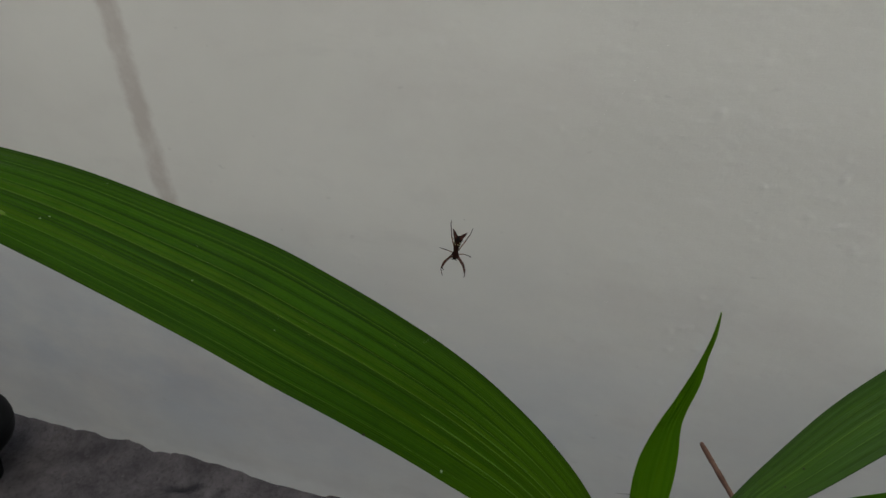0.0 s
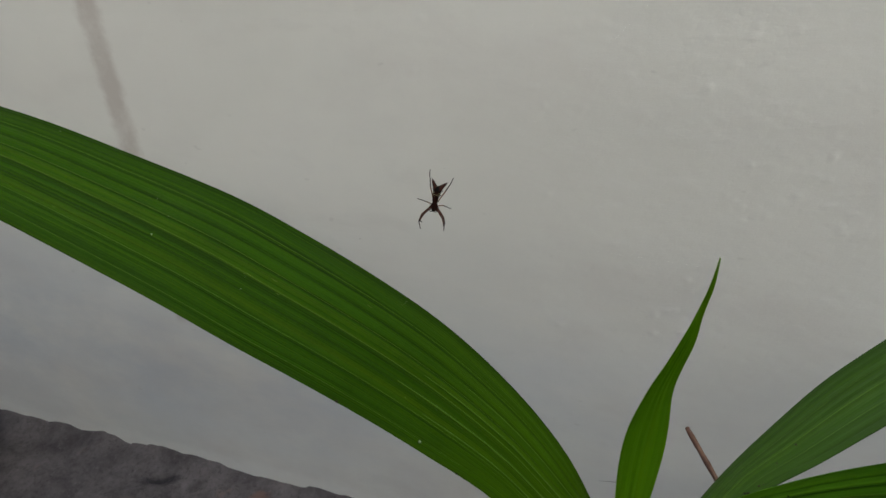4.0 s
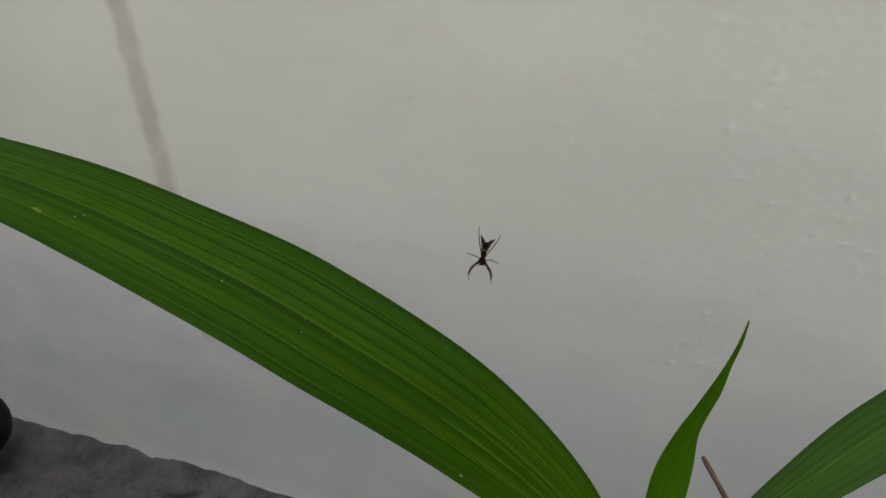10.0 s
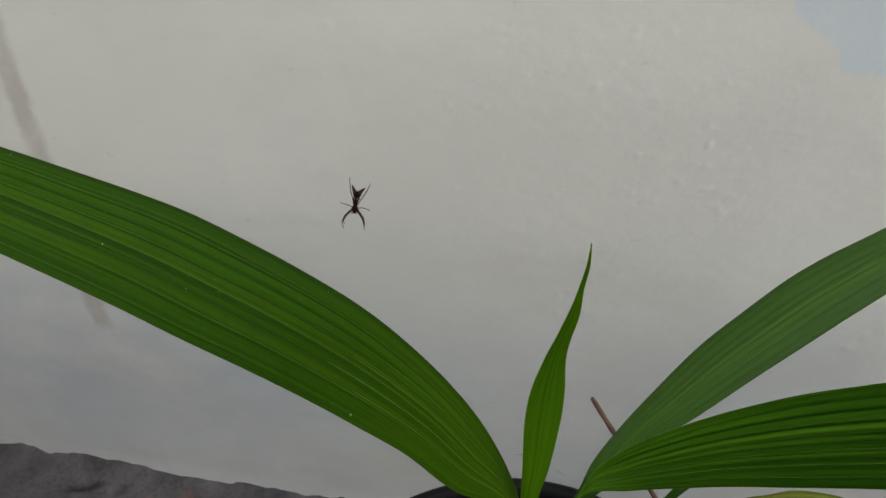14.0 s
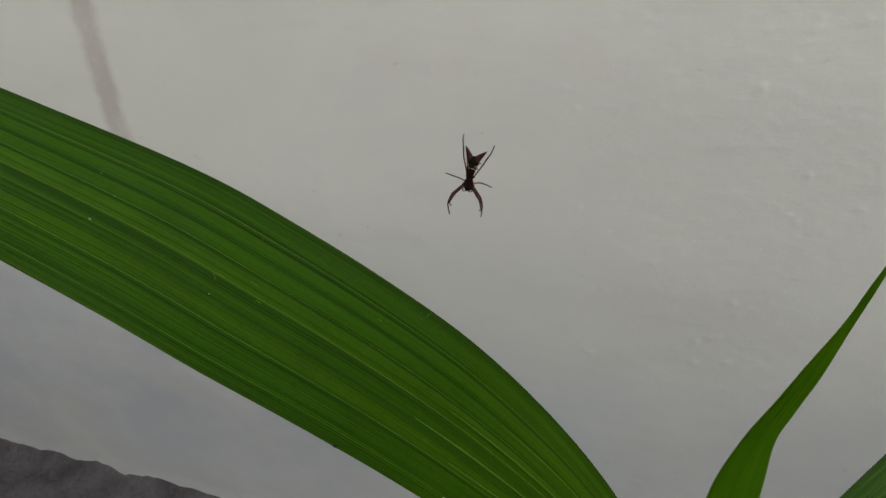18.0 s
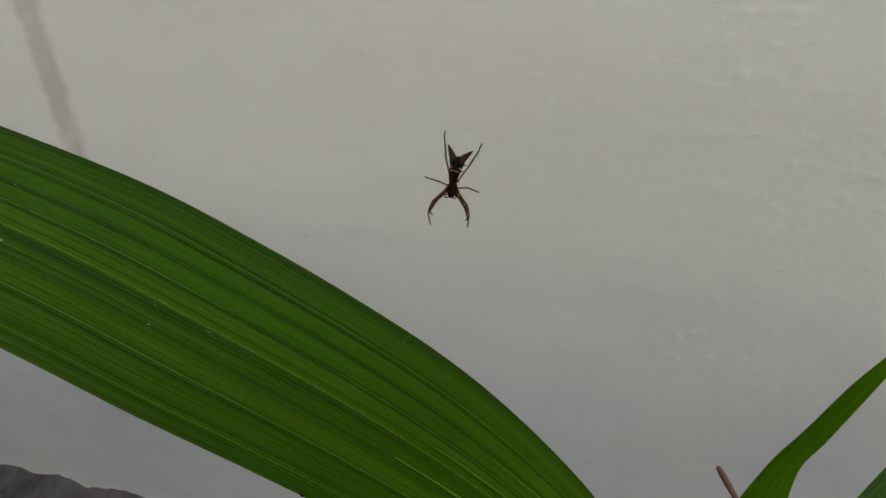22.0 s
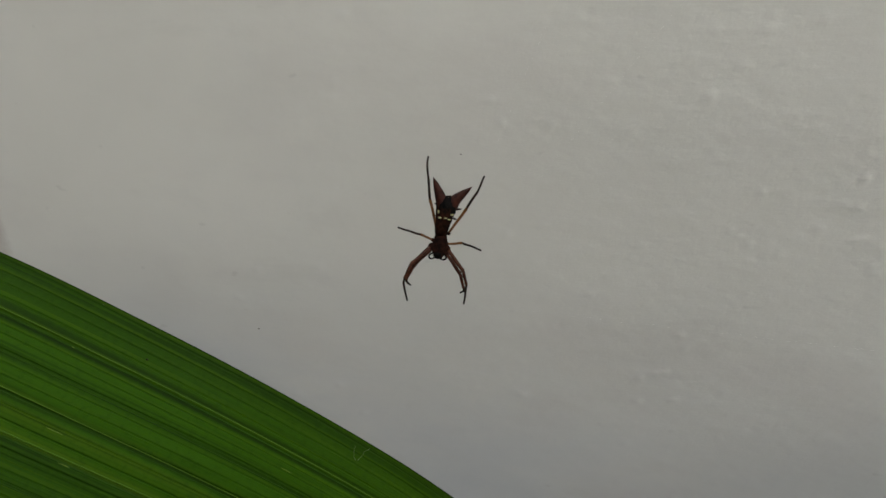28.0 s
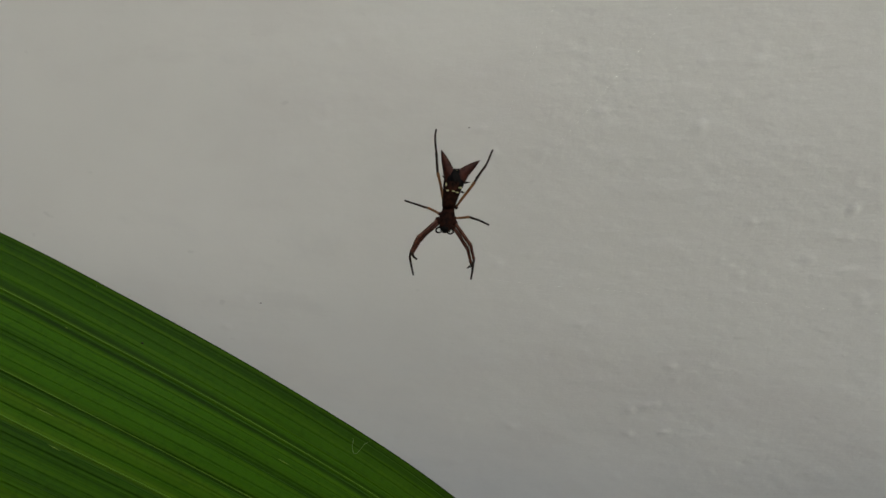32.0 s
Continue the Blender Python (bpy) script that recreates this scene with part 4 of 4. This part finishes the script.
# ---- the spider in its web ----
SPIDER_POSE = pose(-0.07214, -0.32988, 0.55911, 62.57, 4.32, 16.57)
MM = 0.001
Q = 0.01984


def sp(x, y, z=0.0):
    """A place on the spider from its drawing: thirds of a tenth of a millimetre across and down, millimetres towards its back."""
    return ((x - 430) * Q * MM, -(y - 520) * Q * MM, z * MM)


def build_spider():
    spider = empty("spider", SPIDER_POSE, "small dark brown spiny spider hanging head down in its web", "spider")

    # front body: narrow head, wider middle
    prof = [(418, 602, 0.10, 0.16), (419, 594, 0.44, 0.28), (421, 570, 0.62, 0.42), (425, 540, 0.80, 0.52), (429, 508, 0.74, 0.50), (433, 482, 0.60, 0.45), (436, 462, 0.56, 0.4), (437, 450, 0.3, 0.2)]
    fine = spline(prof, 26)

    def shell(rows, z0, sides=20):
        verts, faces = [], []
        for x, y, w, d in rows:
            for k in range(sides):
                a = 2 * math.pi * k / sides
                cx, cy, _ = sp(x, y)
                verts.append((cx + w * MM * math.cos(a), cy, (z0 + d * math.sin(a)) * MM))
        n = len(rows)
        for i in range(n - 1):
            for k in range(sides):
                k2 = (k + 1) % sides
                faces.append((i * sides + k, (i + 1) * sides + k, (i + 1) * sides + k2, i * sides + k2))
        faces.append(tuple(range(sides)))
        faces.append(tuple((n - 1) * sides + k for k in range(sides - 1, -1, -1)))
        return verts, faces

    thorax = part("cephalothorax", mesh_of("cephalothorax", *shell(fine, 0.0), BODY_MAT), spider, "dark brown front body")
    part("head", mesh_of("head", *blob(sp(417, 578, 0.18), (0.46 * MM, 0.40 * MM, 0.30 * MM), 3, 0.3), EYE_MAT), thorax, "black head")
    for ex, ey in ((404, 590), (412, 594), (424, 595), (432, 591)):
        part("eye", mesh_of("eye", *blob(sp(ex, ey, 0.38), (0.07 * MM, 0.07 * MM, 0.07 * MM), 1), EYE_MAT), thorax)
    # palps, curled in front of the head
    for rows in ([(398, 568), (376, 578), (372, 590), (380, 599), (394, 597), (402, 590)], [(438, 572), (455, 585), (458, 598), (446, 606), (432, 602), (426, 594)]):
        pts = spline([sp(x, y, 0.15) for x, y in rows], 18)
        part("palp", mesh_of("palp", *tube(pts, np.linspace(0.10, 0.075, 18) * MM, 7), EYE_MAT), spider)

    # abdomen: narrow in front, spreading to the spines
    prof = [(432, 482, 0.35, 0.30), (434, 468, 0.64, 0.55), (440, 435, 0.76, 0.80), (448, 402, 0.86, 0.90), (456, 365, 0.98, 0.90), (463, 335, 1.06, 0.78),
            (467, 318, 1.10, 0.64), (470, 306, 1.00, 0.50), (472, 297, 0.66, 0.34), (473, 291, 0.25, 0.18)]
    abdomen = part("abdomen", mesh_of("abdomen", *shell(spline(prof, 34), 0.25, 24), ABDO_MAT), spider, "brown wedge-shaped abdomen")
    part("saddle", mesh_of("saddle", *blob(sp(463, 343, 0.50), (0.95 * MM, 1.15 * MM, 0.62 * MM), 5, 0.30, 10, 16), EYE_MAT), abdomen, "black patch on the back")
    for rows, rad in (([(446, 340), (434, 296), (417, 246), (405, 213), (395, 187)], (0.62, 0.58, 0.40, 0.22, 0.02)),
                      ([(488, 336), (508, 302), (543, 273), (568, 254), (590, 237)], (0.62, 0.57, 0.39, 0.22, 0.02))):
        pts = spline([sp(x, y, 0.30 + 0.12 * i) for i, (x, y) in enumerate(rows)], 22)
        rr = spline([(r, 0) for r in rad], 22)[:, 0] * MM
        part("spine", mesh_of("spine", *tube(pts, rr, 12), SPINE_MAT), abdomen, "large reddish pointed spine")
    for a, b in (((416, 326), (401, 316)), ((416, 380), (403, 379)), ((510, 350), (541, 348)), ((498, 396), (512, 401))):
        pts = [sp(*a, 0.5), sp((a[0] * 0.4 + b[0] * 0.6), (a[1] * 0.4 + b[1] * 0.6), 0.6), sp(*b, 0.65)]
        part("small_spine", mesh_of("small_spine", *tube(pts, [0.13 * MM, 0.09 * MM, 0.02 * MM], 7), LEG_END_MAT), abdomen)
    for x, y, a, b, d in ((470, 300, 0.13, 0.26, 0.75), (420, 362, 0.09, 0.20, 0.85), (427, 392, 0.16, 0.09, 1.05), (455, 395, 0.17, 0.07, 1.16), (474, 402, 0.16, 0.08, 1.10), (489, 378, 0.18, 0.11, 1.05)):
        part("spot", mesh_of("spot", *blob(sp(x, y, d), (a * MM, b * MM, 0.16 * MM), int(x), 0.3, 6, 10), YELLOW_MAT), abdomen, "pale yellow spot")

    # legs: thigh, shin and foot, each a run of places, with the thickness at hip, knee, ankle and claw
    def leg(runs, radii, mats, lift, label):
        n = sum(len(r) for r in runs)
        thigh, k = None, 0
        for step, (rows, mat) in enumerate(zip(runs, mats)):
            if step:
                rows = [runs[step - 1][-1]] + rows
            z = [lift * math.sin(math.pi * ((k + i) / (n + 1)) ** 0.7) for i in range(len(rows))]
            k += len(rows) - 1
            raw = np.array([(*sp(x, y)[:2], zz * MM) for (x, y), zz in zip(rows, z)])
            at, f = np.linspace(0, len(rows) - 1, 20), np.linspace(0, 1, 20)
            line = np.stack([np.interp(at, range(len(rows)), raw[:, c]) for c in range(3)], 1)
            pts = 0.55 * line + 0.45 * spline(raw, 20)
            knee = 0.30 if step < 2 else 0.12
            rad = np.interp(f, [0, 1], radii[step:step + 2]) * (0.90 + 0.14 * np.sin(math.pi * f) + knee * np.exp(-((f - 0.93) / 0.08) ** 2)) * MM
            me = mesh_of("leg", *tube(pts, rad, 10), mat)
            if step == 0:
                thigh = part("leg", me, spider, label)
                hip = blob(tuple(raw[0]), (radii[0] * 1.7 * MM, radii[0] * 1.7 * MM, radii[0] * 1.5 * MM), int(rows[0][0]), 0.2, 6, 10)
                part("coxa", mesh_of("coxa", *hip, BODY_MAT), thigh)
            else:
                part(("shin", "foot")[step - 1], me, thigh)

    back = (LEG_TAN_MAT, LEG_END_MAT, LEG_END_MAT)
    front = (LEG_RED_MAT, LEG_RED_MAT, LEG_END_MAT)
    r_back, r_front, r_mid = (0.130, 0.138, 0.115, 0.090), (0.185, 0.180, 0.130, 0.088), (0.116, 0.118, 0.106, 0.088)
    leg([[(411, 459), (402, 406), (390, 346), (378, 300)], [(375, 266), (371, 196)], [(366, 153), (365, 115), (371, 80)]], r_back, back, 0.5, "long amber hind leg")
    leg([[(471, 472), (504, 425), (536, 384), (563, 346)], [(575, 325), (601, 287), (619, 264)], [(633, 234), (646, 201), (656, 180)]], r_back, back, 0.5, "long amber hind leg")
    leg([[(390, 504), (363, 491), (331, 476)], [(309, 472), (282, 461)], [(250, 452), (213, 439)]], r_mid, back, 0.35, "short thin middle leg")
    leg([[(466, 526), (504, 524), (538, 520)], [(558, 528), (585, 536)], [(612, 548), (638, 560)]], r_mid, back, 0.35, "short thin middle leg")
    leg([[(383, 534), (347, 567), (309, 602), (280, 626)], [(266, 655), (247, 698)], [(242, 722), (249, 765), (260, 813)]], r_front, front, 0.7, "reddish brown front leg")
    leg([[(389, 547), (352, 579), (320, 607), (290, 640)], [(275, 669), (253, 706)], [(262, 722), (278, 735)]], r_front, front, 0.3, "reddish brown front leg")
    leg([[(466, 550), (498, 596), (531, 644), (545, 663)], [(550, 690), (561, 733)], [(556, 765), (553, 798), (547, 833)]], r_front, front, 0.7, "reddish brown front leg")
    leg([[(458, 573), (488, 613), (515, 658), (531, 679)], [(536, 706), (547, 751)], [(549, 765), (540, 769), (529, 776)]], r_front, front, 0.3, "reddish brown front leg")


def build_web():
    web = empty("spider_web", SPIDER_POSE, "almost invisible fine web threads between leaf and wall", "web")
    inv = SPIDER_POSE.inverted()
    anchors = [(-0.1500, -0.0005, 0.70), (-0.02, -0.0005, 0.72), (0.06, -0.0005, 0.66), tuple(main_spot(0.55, 0.97) + SHIFT), tuple(main_spot(0.75, 0.97) + SHIFT), tuple(spear_spot(0.97, 0.0) + SHIFT)]
    ends = [sp(371, 82, 0.05), sp(654, 178, 0.05), sp(640, 558, 0.05), sp(264, 810, 0.05), sp(213, 438, 0.05), sp(551, 830, 0.05)]
    for a, b in zip(anchors, ends):
        p, q = inv @ Vector(a), Vector(b)
        pts = [p.lerp(q, i / 8) for i in range(9)]
        part("thread", mesh_of("thread", *tube([tuple(v) for v in pts], 0.0000010, 4), SILK_MAT), web)
    crumb = [(-0.0893, -0.3388, 0.5527), (-0.0707, -0.3252, 0.5669)]
    for i, c in enumerate(crumb):
        p = inv @ Vector(c)
        part("crumb", mesh_of("crumb", *blob(tuple(p), (0.00011, 0.00007, 0.00006), i, 0.4, 6, 8), CRUMB_MAT), web, "tiny crumb caught on a thread")


build_spider()
build_web()
